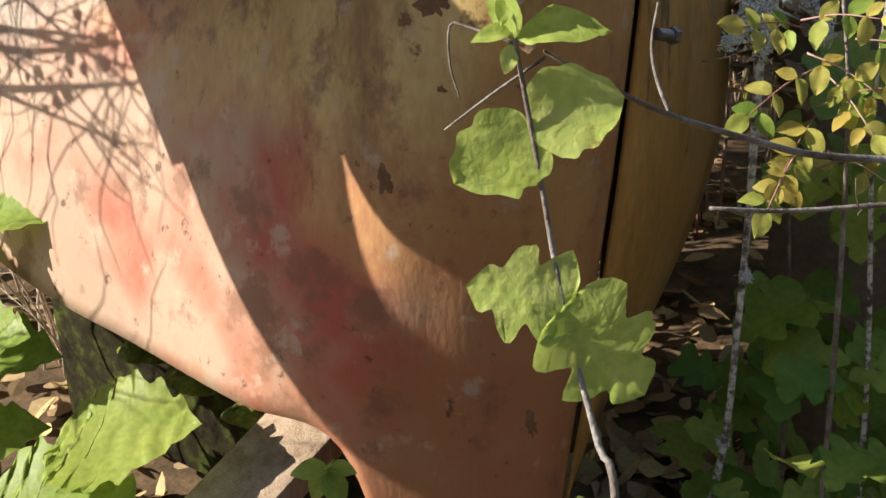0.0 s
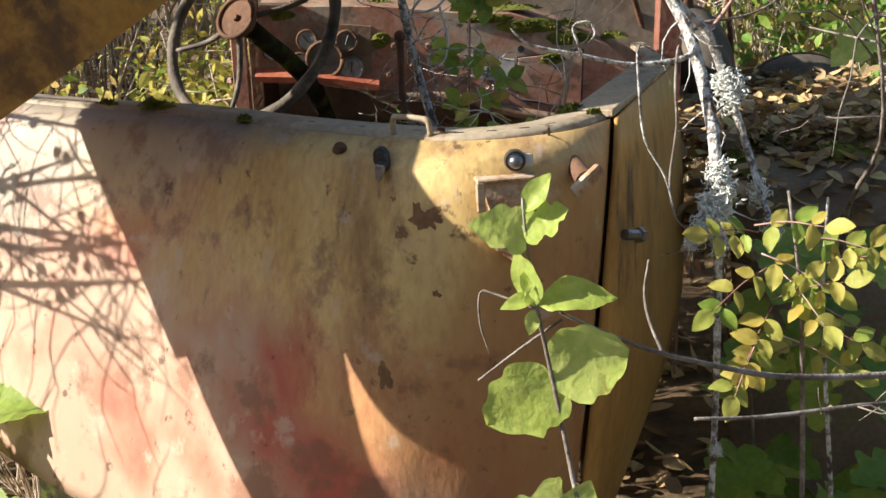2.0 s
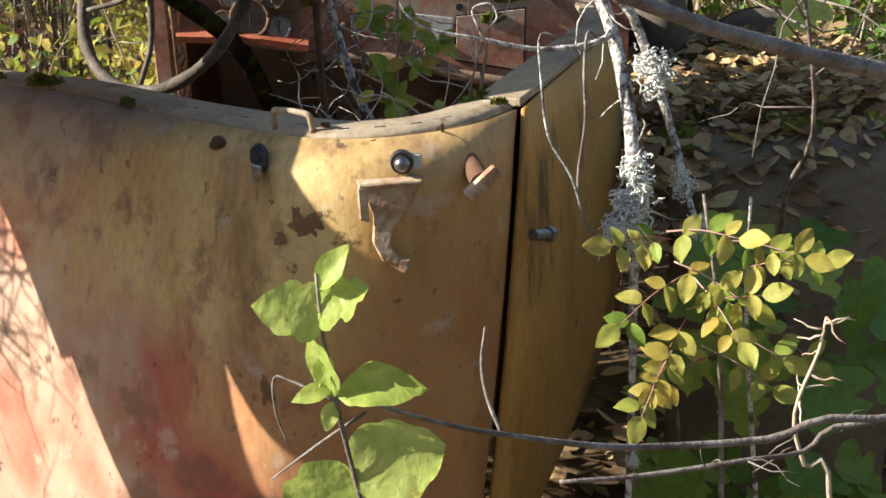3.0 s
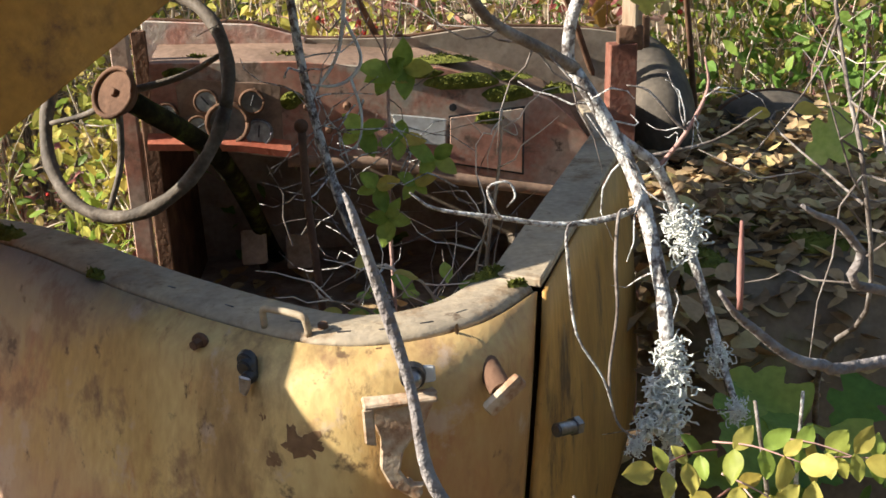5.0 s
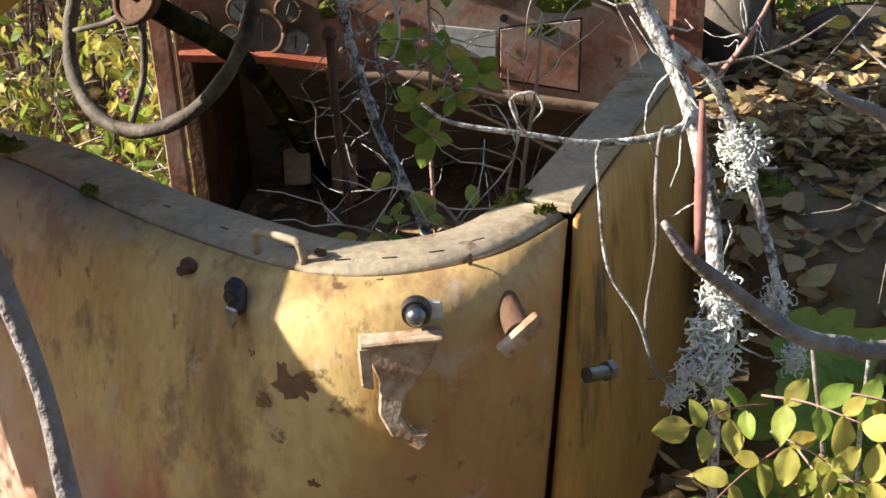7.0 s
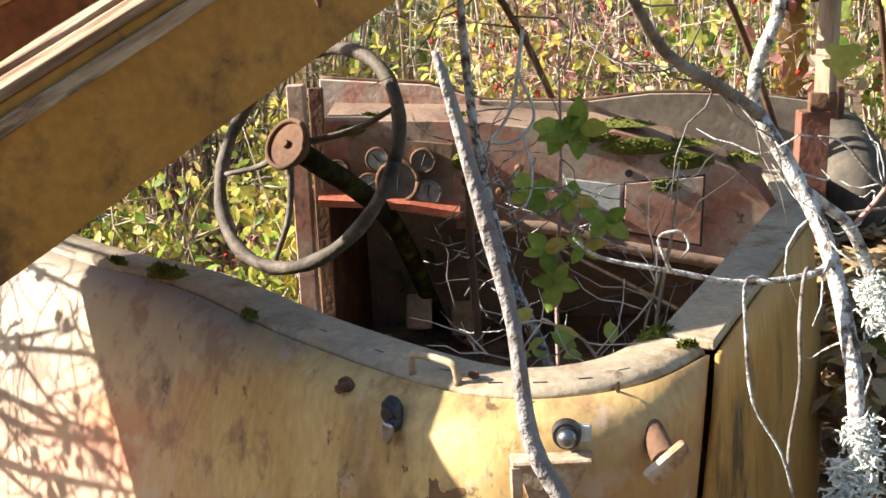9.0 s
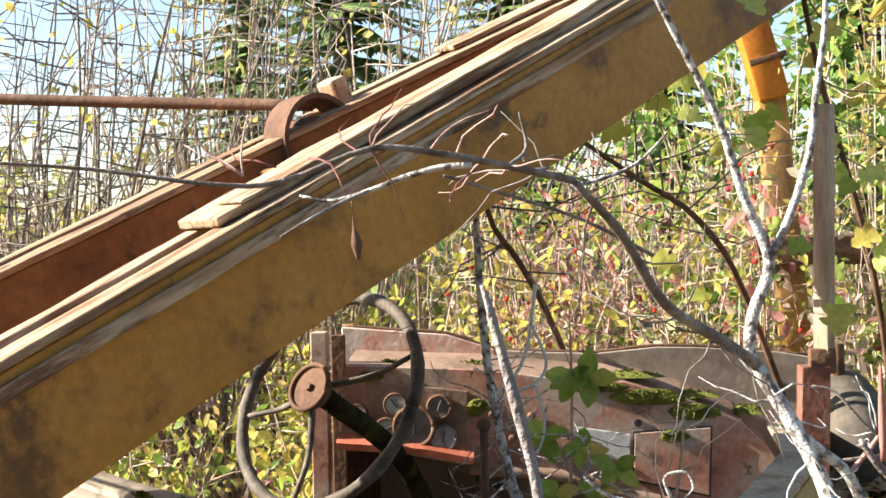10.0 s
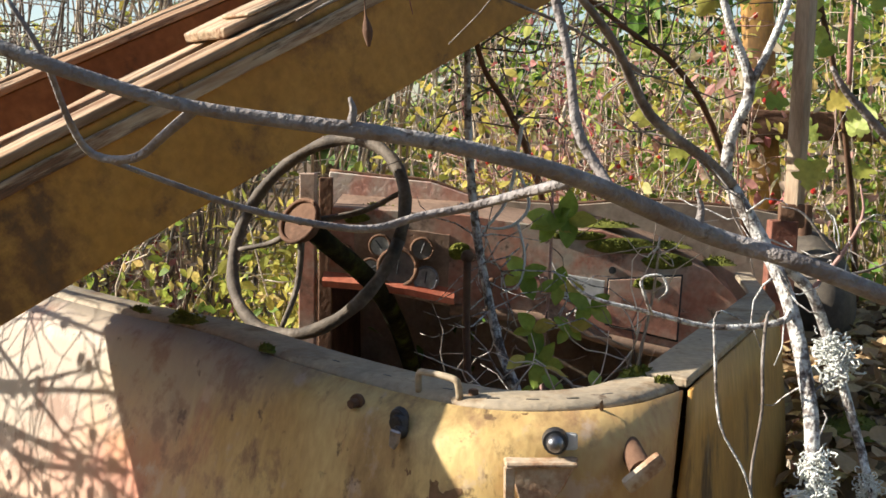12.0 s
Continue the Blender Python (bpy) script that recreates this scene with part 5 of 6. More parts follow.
    tube("hanging_twig", [(0.40, 1.55, 1.30), (0.361, 1.50, 1.318), (0.36, 1.50, 1.27), (0.367, 1.50, 1.193), (0.395, 1.50, 1.138), (0.41, 1.505, 1.082)], [0.001, 0.0014, 0.002, 0.0018, 0.0015, 0.001], LICHENBARK, t, 6)
    tube("side_twig", [(0.512, 1.73, 1.308), (0.546, 1.72, 1.355), (0.572, 1.72, 1.407), (0.568, 1.72, 1.447)], [0.003, 0.0028, 0.002, 0.001], REDSTEM, t, 6)
    tube("side_twig", [(0.50, 1.73, 1.325), (0.589, 1.75, 1.334), (0.651, 1.75, 1.368)], [0.003, 0.002, 0.001], BARK, t, 6)
    tube("side_twig", [(0.548, 1.72, 1.357), (0.532, 1.72, 1.37), (0.499, 1.72, 1.41), (0.472, 1.72, 1.419)], [0.002, 0.002, 0.0016, 0.001], BARK, t, 6)
    tube("side_twig", [(0.487, 1.575, 1.06), (0.46, 1.55, 1.045), (0.44, 1.53, 1.035), (0.425, 1.51, 1.04)], [0.004, 0.0035, 0.003, 0.002], LICHENBARK, t, 6)
    for k, (p, s) in enumerate([((0.552, 1.735, 1.215), 0.055), ((0.540, 1.735, 1.232), 0.04), ((0.488, 1.575, 1.085), 0.06), ((0.480, 1.565, 1.055), 0.06), ((0.492, 1.585, 1.12), 0.045), ((0.455, 1.545, 1.045), 0.03), ((0.578, 1.67, 1.07), 0.035), ((0.435, 1.52, 1.037), 0.022), ((0.488, 1.56, 1.02), 0.03), ((0.483, 1.55, 0.70), 0.02), ((0.476, 1.60, 0.40), 0.02), ((0.58, 1.60, 1.03), 0.03)]):
        lichen_clump(t, p, s * 0.8, 40 + k)
    twigs_on(t, main[4:], 14, 0.12, 0.0016, LICHENBARK, 9, 0.8)
    twigs_on(t, [(0.084, 1.341, 1.688), (0.196, 1.432, 1.664), (0.289, 1.555, 1.534), (0.36, 1.627, 1.483)], 16, 0.14, 0.0014, BARK, 12, 1.0)
    twigs_on(t, [(-0.115, 1.286, 1.668), (0.021, 1.323, 1.695), (0.138, 1.377, 1.677)], 16, 0.07, 0.0012, REDSTEM, 13, 1.0)
    twigs_on(t, [(0.515, 1.732, 1.306), (0.546, 1.72, 1.355), (0.572, 1.72, 1.407)], 10, 0.08, 0.0011, LICHENBARK, 14, 1.0)
    # hanging dry bud
    tube("dry_bud", [(0.0, 1.33, 1.650), (0.001, 1.33, 1.628), (0.003, 1.33, 1.612), (0.004, 1.33, 1.597)], [0.0006, 0.0010, 0.005, 0.0015], RUST, t, 6, "dry brown hanging bud")


lichen_shrub()


def leafy_shrubs():
    y = thing("rose_shrub", "shrub with yellowing pinnate leaves", "shrub")
    tube("stem", [(0.62, 1.55, 0.0), (0.60, 1.50, 0.6), (0.575, 1.46, 0.95), (0.55, 1.45, 1.12)], [0.005, 0.004, 0.003, 0.002], BARK, y, 7)
    tube("stem", [(0.70, 1.60, 0.0), (0.68, 1.58, 0.5), (0.64, 1.55, 0.90), (0.63, 1.52, 1.09)], [0.005, 0.004, 0.003, 0.002], LICHENBARK, y, 7)
    rng = random.Random(3)
    sprays = [((0.545, 1.45, 1.03), (-0.5, -0.35, 0.1)), ((0.55, 1.45, 1.0), (0.6, -0.3, -0.35)), ((0.56, 1.45, 0.98), (-0.6, -0.3, -0.3)), ((0.57, 1.46, 0.93), (0.5, -0.4, 0.25)), ((0.63, 1.52, 1.0), (0.5, -0.2, -0.1)), ((0.57, 1.46, 0.92), (-0.4, -0.4, -0.5)), ((0.60, 1.48, 0.90), (0.7, -0.3, -0.3)), ((0.54, 1.45, 1.04), (0.25, -0.3, 0.05))]
    sprays += [((0.60, 1.50, 0.86), (0.4, -0.3, -0.2)), ((0.55, 1.45, 0.88), (-0.3, -0.4, -0.3)), ((0.66, 1.54, 0.95), (0.6, -0.2, 0.1)), ((0.63, 1.52, 0.84), (-0.5, -0.3, -0.1)), ((0.68, 1.55, 0.88), (0.5, -0.3, -0.4)), ((0.58, 1.47, 0.97), (0.2, -0.4, -0.3))]
    sprays = [((p[0] - 0.035, p[1], p[2] + 0.035), q) for p, q in sprays]
    for k, (p, d) in enumerate(sprays):
        p, d = Vector(p), Vector(d).normalized()
        tube("leaf_stalk", [p, p + d * 0.05 + Vector((0, 0, 0.006)), p + d * 0.105], [0.0013, 0.001, 0.0007], REDSTEM, y, 5)
        side = d.cross(Vector((0, -0.8, 0.5))).normalized()
        for j in range(3):
            q = p + d * (0.028 + 0.032 * j) + rand_dir(rng) * 0.006
            for sg in (-1, 1):
                hero_leaf(y, q, side * sg + d * 0.35 + Vector((0, -0.1, rng.uniform(-0.3, 0.1))), Vector((rng.uniform(-0.7, 0.5), rng.uniform(-1.0, -0.4), rng.uniform(0.3, 0.9))), rng.uniform(0.024, 0.040), "oval", LEAF if (k + j) % 4 == 0 else YELLOWLEAF, k * 10 + j * 2 + sg)
        hero_leaf(y, p + d * 0.105, d, Vector((0, -0.85, 0.5)), 0.040, "oval", YELLOWLEAF, k * 10 + 9)
    g = thing("low_maple", "low plant with broad dark green lobed leaves", "plant")
    tube("stem", [(0.62, 1.75, 0.0), (0.60, 1.72, 0.5), (0.57, 1.68, 0.80)], [0.005, 0.004, 0.002], BARK, g, 7)
    for k in range(64):
        z = rng.uniform(0.25, 0.95)
        p = Vector((0.60 + rng.uniform(-0.09, 0.34), 1.70 + rng.uniform(-0.12, 0.12), z))
        hero_leaf(g, p, (rng.uniform(-1, 1), rng.uniform(-0.9, 0.1), rng.uniform(-0.5, 0.2)), (rng.uniform(-0.3, 0.3), -0.35, 0.9), rng.uniform(0.07, 0.12), "lobed", DARKLEAF if k % 3 == 0 else LEAF, 100 + k)
    for k in range(46):
        p = Vector((rng.uniform(0.42, 1.0), rng.uniform(1.45, 1.80), rng.uniform(0.08, 0.55)))
        hero_leaf(g, p, (rng.uniform(-1, 1), rng.uniform(-0.9, 0.1), rng.uniform(-0.4, 0.3)), (rng.uniform(-0.3, 0.3), -0.45, 0.85), rng.uniform(0.05, 0.10), "lobed", DARKLEAF if k % 4 == 0 else LEAF, 950 + k)
    b = thing("broad_leaf_plant", "large sunlit coarse leaves by the chassis", "plant")
    big = [((-0.56, 1.62, 0.42), (0.8, -0.2, 0.12), 0.24), ((-0.66, 1.55, 0.34), (0.9, -0.35, 0.1), 0.28), ((-0.80, 2.0, 0.66), (0.6, -0.5, 0.3), 0.20), ((-0.78, 1.75, 0.52), (0.7, -0.3, 0.2), 0.18), ((-0.60, 1.40, 0.24), (0.6, -0.5, -0.2), 0.20), ((-0.85, 1.9, 0.42), (0.9, -0.1, 0.2), 0.2), ((-0.95, 2.0, 0.55), (0.8, -0.3, 0.2), 0.22), ((-0.90, 1.75, 0.30), (0.8, 0.2, 0.2), 0.24), ((-1.0, 1.9, 0.68), (0.8, -0.2, 0.1), 0.2), ((-0.70, 1.50, 0.20), (0.8, 0.3, 0.1), 0.2), ((-0.86, 2.15, 0.60), (0.7, -0.3, 0.1), 0.2)]
    for k in range(16):
        a = rng.uniform(-0.5, 0.5)
        big.append(((rng.uniform(-1.35, -0.85), rng.uniform(1.35, 2.0), rng.uniform(0.18, 0.56)), (math.cos(a), math.sin(a), rng.uniform(0.0, 0.4)), rng.uniform(0.15, 0.24)))
    for k, (p, d, s) in enumerate(big):
        hero_leaf(b, p, d, (-0.25, -0.35, 0.9), s, "coarse", LEAF, 200 + k)
        tube("leaf_stalk", [(-0.78, 1.75, 0.05), (p[0] - 0.05, p[1] + 0.05, p[2] * 0.6), p], [0.005, 0.004, 0.003], LEAF, b, 6)
    s = thing("small_seedling", "small seedling with oval green leaves", "plant")
    tube("stem", [(-0.10, 1.36, 0.0), (-0.10, 1.36, 0.3), (-0.095, 1.35, 0.53)], [0.003, 0.0025, 0.0015], BARK, s, 6)
    for k, (d, L) in enumerate([((-0.9, -0.3, 0.2), 0.05), ((0.3, -0.6, -0.7), 0.055), ((-0.7, -0.4, -0.8), 0.05), ((0.9, -0.2, 0.1), 0.04), ((0.1, -0.5, 0.6), 0.03)]):
        hero_leaf(s, (-0.095, 1.35, 0.53), d, (0, -0.5, 0.8), L, "oval", LEAF, 300 + k)
    # bramble growing through the cab
    c = thing("bramble", "bramble shoots with green leaves growing through the cab", "shrub")
    tube("stem", [(0.20, 2.3, 0.57), (0.165, 2.27, 0.9), (0.122, 2.26, 1.048), (0.091, 2.27, 1.125), (0.059, 2.28, 1.27), (0.041, 2.29, 1.392), (0.031, 2.30, 1.557), (0.03, 2.32, 1.70)], [0.010, 0.010, 0.009, 0.009, 0.008, 0.008, 0.007, 0.005], LICHENBARK, c, 8)
    tube("stem", [(0.165, 2.42, 0.57), (0.169, 2.40, 1.045), (0.178, 2.40, 1.171), (0.185, 2.40, 1.322), (0.186, 2.40, 1.478)], [0.004, 0.004, 0.0035, 0.003, 0.0015], REDSTEM, c, 7)
    tube("pale_twig", [(0.128, 2.35, 1.52), (0.104, 2.35, 1.391), (0.058, 2.34, 1.325), (0.046, 2.33, 1.287)], [0.004, 0.0035, 0.003, 0.002], LICHEN, c, 6)
    tube("pale_twig", [(0.115, 2.35, 1.455), (0.142, 2.35, 1.38), (0.121, 2.35, 1.342), (0.086, 2.35, 1.33), (0.048, 2.35, 1.336)], [0.003, 0.003, 0.003, 0.0025, 0.0015], LICHEN, c, 6)
    tube("pale_twig", [(0.121, 2.35, 1.342), (0.135, 2.34, 1.28), (0.125, 2.33, 1.23), (0.09, 2.33, 1.21)], [0.003, 0.0025, 0.002, 0.0015], LICHEN, c, 6)
    twigs_on(c, [(0.165, 2.27, 0.9), (0.091, 2.27, 1.125), (0.059, 2.28, 1.27), (0.041, 2.29, 1.392)], 26, 0.16, 0.0018, LICHENBARK, 21, 1.0)
    twigs_on(c, [(0.25, 2.2, 0.65), (0.2, 2.3, 0.85), (0.30, 2.2, 0.95), (0.36, 2.25, 0.9)], 20, 0.20, 0.0018, BARK, 22, 1.0)
    twigs_on(c, [(0.169, 2.40, 1.045), (0.178, 2.40, 1.171), (0.185, 2.40, 1.322)], 10, 0.10, 0.0014, BARK, 23, 1.0)
    twigs_on(c, [(0.06, 2.34, 1.20), (0.14, 2.36, 1.30), (0.22, 2.38, 1.20), (0.30, 2.38, 1.12)], 18, 0.18, 0.0018, LICHENBARK, 24, 1.0)
    twigs_on(c, [(-0.05, 2.36, 1.00), (0.05, 2.36, 1.08), (0.20, 2.34, 1.02), (0.34, 2.30, 1.08)], 9, 0.16, 0.0016, BARK, 25, 1.0)
    for k, (p, sz) in enumerate([((0.215, 2.40, 1.345), 0.07), ((0.19, 2.40, 1.34), 0.06), ((0.13, 2.38, 1.24), 0.055), ((0.20, 2.38, 1.22), 0.05), ((0.26, 2.38, 1.18), 0.055), ((0.15, 2.36, 1.14), 0.05), ((0.168, 2.37, 1.075), 0.055), ((0.22, 2.36, 1.14), 0.04)]):
        for j in range(4):
            a = j * 1.6 + k
            hero_leaf(c, p, (math.cos(a), -0.45, math.sin(a) * 0.7), (math.cos(a) * 0.2, -0.8, 0.5), sz * rng.uniform(0.75, 1.05), "oval", YELLOWLEAF if (k * 4 + j) % 7 == 0 else LEAF, 400 + k * 5 + j)
    g2 = thing("rim_tuft", "tuft of pale twigs and small leaves inside the rim", "plant")
    for k, pts in enumerate([[(0.20, 1.80, 0.74), (0.19, 1.76, 1.0), (0.15, 1.72, 1.14), (0.08, 1.68, 1.19)], [(0.24, 1.82, 0.74), (0.24, 1.78, 1.0), (0.22, 1.74, 1.16), (0.16, 1.70, 1.22)], [(0.28, 1.84, 0.74), (0.28, 1.80, 1.0), (0.28, 1.78, 1.16), (0.30, 1.75, 1.26)], [(0.30, 1.88, 0.74), (0.30, 1.88, 1.1), (0.33, 1.90, 1.28), (0.34, 1.92, 1.36)]]):
        tube("shoot", pts, [0.004, 0.003, 0.0022, 0.0012], PALESTEM, g2, 6)
        twigs_on(g2, pts[1:], 11, 0.12, 0.0013, PALESTEM, 120 + k, 0.6)
    for k in range(26):
        p = Vector((rng.uniform(0.10, 0.34), rng.uniform(1.70, 1.86), rng.uniform(1.06, 1.21)))
        hero_leaf(g2, p, (rng.uniform(-1, 1), rng.uniform(-0.8, 0.3), rng.uniform(-0.4, 0.4)), (rng.uniform(-0.4, 0.4), -0.5, 0.8), rng.uniform(0.022, 0.042), "oval", YELLOWLEAF if k % 3 == 0 else LEAF, 700 + k)
    rr = thing("maple_sprig", "sprig with a few yellow-green maple leaves", "sprig")
    tube("stem", [(1.0, 2.3, 0.2), (0.80, 1.9, 0.9), (0.735, 1.6, 1.15), (0.691, 1.533, 1.34), (0.681, 1.567, 1.435), (0.673, 1.60, 1.55), (0.66, 1.6, 1.75)], [0.006, 0.005, 0.003, 0.0028, 0.0024, 0.002, 0.0012], BARK, rr, 7)
    twigs_on(rr, [(0.735, 1.6, 1.15), (0.691, 1.533, 1.34), (0.681, 1.567, 1.435), (0.673, 1.60, 1.55)], 16, 0.22, 0.0016, BARK, 31, 0.7)
    for k, (p, d, L, kind, mat) in enumerate([((0.90, 2.06, 1.26), (-0.8, -0.2, -0.35), 0.085, "lobed", YOUNGLEAF), ((0.76, 2.03, 1.30), (-0.9, -0.2, 0.0), 0.035, "oval", YELLOWLEAF), ((0.80, 2.04, 1.30), (0.8, -0.3, 0.1), 0.04, "oval", YELLOWLEAF), ((0.845, 2.05, 1.31), (0.8, -0.2, 0.1), 0.03, "oval", YELLOWLEAF), ((0.70, 2.0, 1.36), (-0.2, -0.3, 0.8), 0.03, "small", LITTER)]):
        hero_leaf(rr, p, d, (0, -0.7, 0.6), L, kind, mat, 500 + k)
    tube("side_twig", [(0.70, 1.55, 1.30), (0.76, 2.03, 1.29), (0.85, 2.05, 1.30), (0.90, 2.06, 1.265)], [0.002, 0.0015, 0.0012, 0.001], BARK, rr, 5)
    m = thing("upper_maple", "slender maple shoots with yellow-green leaves above the cab", "shrub")
    for k, pts in enumerate([[(0.75, 2.9, 0.9), (0.55, 2.7, 1.45), (0.435, 2.5, 1.62), (0.318, 2.4, 1.70), (0.20, 2.3, 1.78)], [(0.2, 3.3, 1.2), (0.14, 2.6, 1.45), (0.097, 2.4, 1.56), (0.049, 2.3, 1.66), (0.03, 2.3, 1.9)], [(0.95, 3.1, 1.0), (0.85, 2.9, 1.5), (0.72, 2.75, 1.9), (0.66, 2.7, 2.2)]]):
        tube("stem", pts, [0.008, 0.007, 0.006, 0.005, 0.004][:len(pts)], RUST, m, 7)
        twigs_on(m, pts[1:], 14, 0.3, 0.002, BARK, 50 + k, 0.8)
    for k in range(42):
        p = Vector((rng.uniform(0.25, 1.0), rng.uniform(2.45, 2.95), rng.uniform(1.42, 2.05)))
        hero_leaf(m, p, (rng.uniform(-1, 1), rng.uniform(-0.6, 0.2), rng.uniform(-0.8, 0.1)), (rng.uniform(-0.4, 0.4), -0.8, 0.5), rng.uniform(0.04, 0.068), rng.choice(["lobed", "lobed", "round"]), YELLOWLEAF if k % 4 == 0 else YOUNGLEAF if k % 2 else LEAF, 600 + k)


leafy_shrubs()


def shade_bush():
    """Bush beside the boom; its twigs shade the sunny end of the panel."""
    t = thing("hazel_bush", "leafy bush beside the boom", "shrub")
    rng = random.Random(8)
    for k in range(17):
        z = 0.76 + k * 0.05 + rng.uniform(-0.05, 0.05)
        y0 = 2.80 + rng.uniform(-0.14, 0.10)
        rise = rng.choice([0.05, 0.18, 0.35, 0.5, 0.7]) + rng.uniform(-0.06, 0.06)
        bend = rng.uniform(-0.05, 0.05)
        pts = [(-1.75, y0 + 0.3, 0.0), (-1.60, y0 + 0.05, z * 0.75), (-1.45, y0 - 0.35, z), (-1.39, y0 - 0.75, z + rise * 0.42 + bend), (-1.34, y0 - 1.12 + rng.uniform(-0.05, 0.2), z + rise * 0.80)]
        tube("branch", pts, [0.012, 0.010, rng.uniform(0.004, 0.013), rng.uniform(0.003, 0.008), 0.0025], BARK, t, 6)
        twigs_on(t, pts[2:], 15, 0.26, 0.0024, BARK, 70 + k, 0.9)
        for j in range(4):
            q = Vector(pts[4]).lerp(Vector(pts[3]), rng.random() * 1.3) + rand_dir(rng) * 0.05
            hero_leaf(t, q, (0.1, rng.uniform(-0.9, 0.5), rng.uniform(-0.9, 0.1)), (-0.9, 0.1, 0.4), rng.uniform(0.022, 0.042), "oval", LEAF, 800 + k * 5 + j)


shade_bush()


def brush():
    rng = random.Random(11)
    mats = [MIXLEAF, LEAF, YELLOWLEAF, MIXLEAF, PINKLEAF, DARKLEAF]
    words = {MIXLEAF: "autumn-coloured brush with yellow and green leaves", LEAF: "green leafy brush in the sun", YELLOWLEAF: "brush turning bright yellow", PINKLEAF: "brush with pinkish-red autumn leaves and stems", DARKLEAF: "dark green leafy undergrowth"}
    # close rows behind the machine
    for k in range(30):
        x = -2.4 + 5.0 * (k % 15) / 14 + rng.uniform(-0.15, 0.15)
        y = (3.75 if k < 15 else 4.9) + rng.uniform(-0.25, 0.35)
        mat = mats[rng.randrange(6)]
        if -0.1 < x < 0.9 and k >= 15:
            mat = PINKLEAF
        h = (1.35 if k < 15 else 1.8) * rng.uniform(0.8, 1.15) + (0.35 if x > 0.3 else -0.2)
        shrub("brush_shrub", words[mat], (x, y), h, 0.38, 12, 520 if mat is PINKLEAF else 800, mat, REDSTEM if mat is PINKLEAF else PALESTEM, rng.uniform(0.035, 0.055), "small", 900 + k, 0.006, 0.1, berries=50 if mat is PINKLEAF else 0, twigs=5)
    for k in range(24):
        x = -5.0 + 11.0 * (k % 12) / 11 + rng.uniform(-0.3, 0.3)
        y = (6.3 if k < 12 else 8.6) + rng.uniform(-0.5, 0.5)
        mat = mats[rng.randrange(6)]
        h = (2.1 if k < 12 else 2.7) * rng.uniform(0.8, 1.2) + (1.5 if x > 0.6 else -0.8)
        shrub("brush_shrub", words[mat], (x, y), h, 0.75, 12, 1000, mat, REDSTEM if mat is PINKLEAF else PALESTEM, rng.uniform(0.06, 0.085), "small", 1000 + k, 0.011, 0.15, twigs=5)
    # sunlit thicket close behind the dashboard
    for k, (x, y, h, mat) in enumerate([(-0.05, 3.75, 1.75, YELLOWLEAF), (0.22, 3.65, 1.65, PINKLEAF), (0.48, 3.75, 1.95, MIXLEAF), (0.30, 4.05, 2.1, PINKLEAF), (0.62, 3.55, 1.75, YELLOWLEAF), (0.05, 4.25, 1.9, MIXLEAF), (0.85, 4.3, 2.4, YELLOWLEAF), (1.15, 3.9, 2.3, MIXLEAF)]):
        shrub("brush_shrub", words[mat], (x, y), h, 0.34, 18, 620, mat, REDSTEM if mat is PINKLEAF else PALESTEM, rng.uniform(0.028, 0.045), "small", 1600 + k, 0.0045, 0.25, berries=40 if mat is PINKLEAF else 0, twigs=8)
    # arching thicket beside the boom
    for k, (x, y) in enumerate([(-1.9, 4.6), (-1.45, 5.0), (-2.3, 5.2), (-1.1, 5.4), (-2.8, 4.9)]):
        shrub("arching_thicket", "thicket of pale arching bare stems", (x, y), 2.7, 1.3, 22, 40, YELLOWLEAF, PALESTEM if k % 2 else BARK, 0.045, "small", 1700 + k, 0.007, 0.3, lean=(0.4, -0.3), twigs=9)
    # undergrowth left of the cab and right of the fender
    for k, (x, y, h, mat) in enumerate([(-0.75, 3.3, 0.9, LEAF), (-1.1, 3.2, 0.9, MIXLEAF), (-0.55, 3.6, 1.25, YELLOWLEAF), (-1.5, 3.6, 1.2, MIXLEAF), (1.25, 3.2, 1.45, DARKLEAF), (1.6, 3.0, 1.5, LEAF), (1.9, 3.5, 1.7, MIXLEAF), (1.5, 2.5, 1.15, DARKLEAF), (1.35, 3.7, 1.8, DARKLEAF), (1.7, 2.1, 1.0, DARKLEAF)]):
        shrub("undergrowth", words[mat], (x, y), h, 0.32, 9, 550, mat, PALESTEM, 0.045, "small", 1100 + k, 0.005, 0.1, twigs=6)
    # dry tangle of stems by the cab door
    for k, (x, y) in enumerate([(-0.55, 2.72), (-0.75, 2.85), (-0.95, 2.7)]):
        shrub("dry_tangle", "tangle of dry bare stems", (x, y), 0.80, 0.32, 26, 30, YELLOWLEAF, PALESTEM, 0.04, "small", 1200 + k, 0.0035, 0.3, twigs=3)
    # bare saplings against the sky
    for k in range(16):
        x, y = -2.6 + 0.16 * k + rng.uniform(-0.2, 0.2), rng.uniform(4.4, 5.8)
        shrub("bare_sapling", "clump of bare arching saplings", (x, y), rng.uniform(2.5, 3.6), 0.8, 13, 50, YELLOWLEAF, BARK if k % 2 else PALESTEM, 0.05, "small", 1300 + k, 0.009, 0.3, lean=(0.3, 0), twigs=4)
    for k, (x, y, h) in enumerate([(-2.75, 15, 10.5), (-5.2, 19, 11), (5.8, 22, 13), (9, 22, 14), (-1.2, 26, 13), (2.5, 28, 14)]):
        conifer(x, y, h, 1400 + k, fine=3)
    # wood behind the camera and to the sides
    for k in range(14):
        a = math.pi + math.pi * (k + 0.5) / 14
        if abs(a - math.pi) > 0.5:
            conifer(13 * math.cos(a), 13 * math.sin(a) + 1, rng.uniform(8, 12), 1500 + k)


brush()


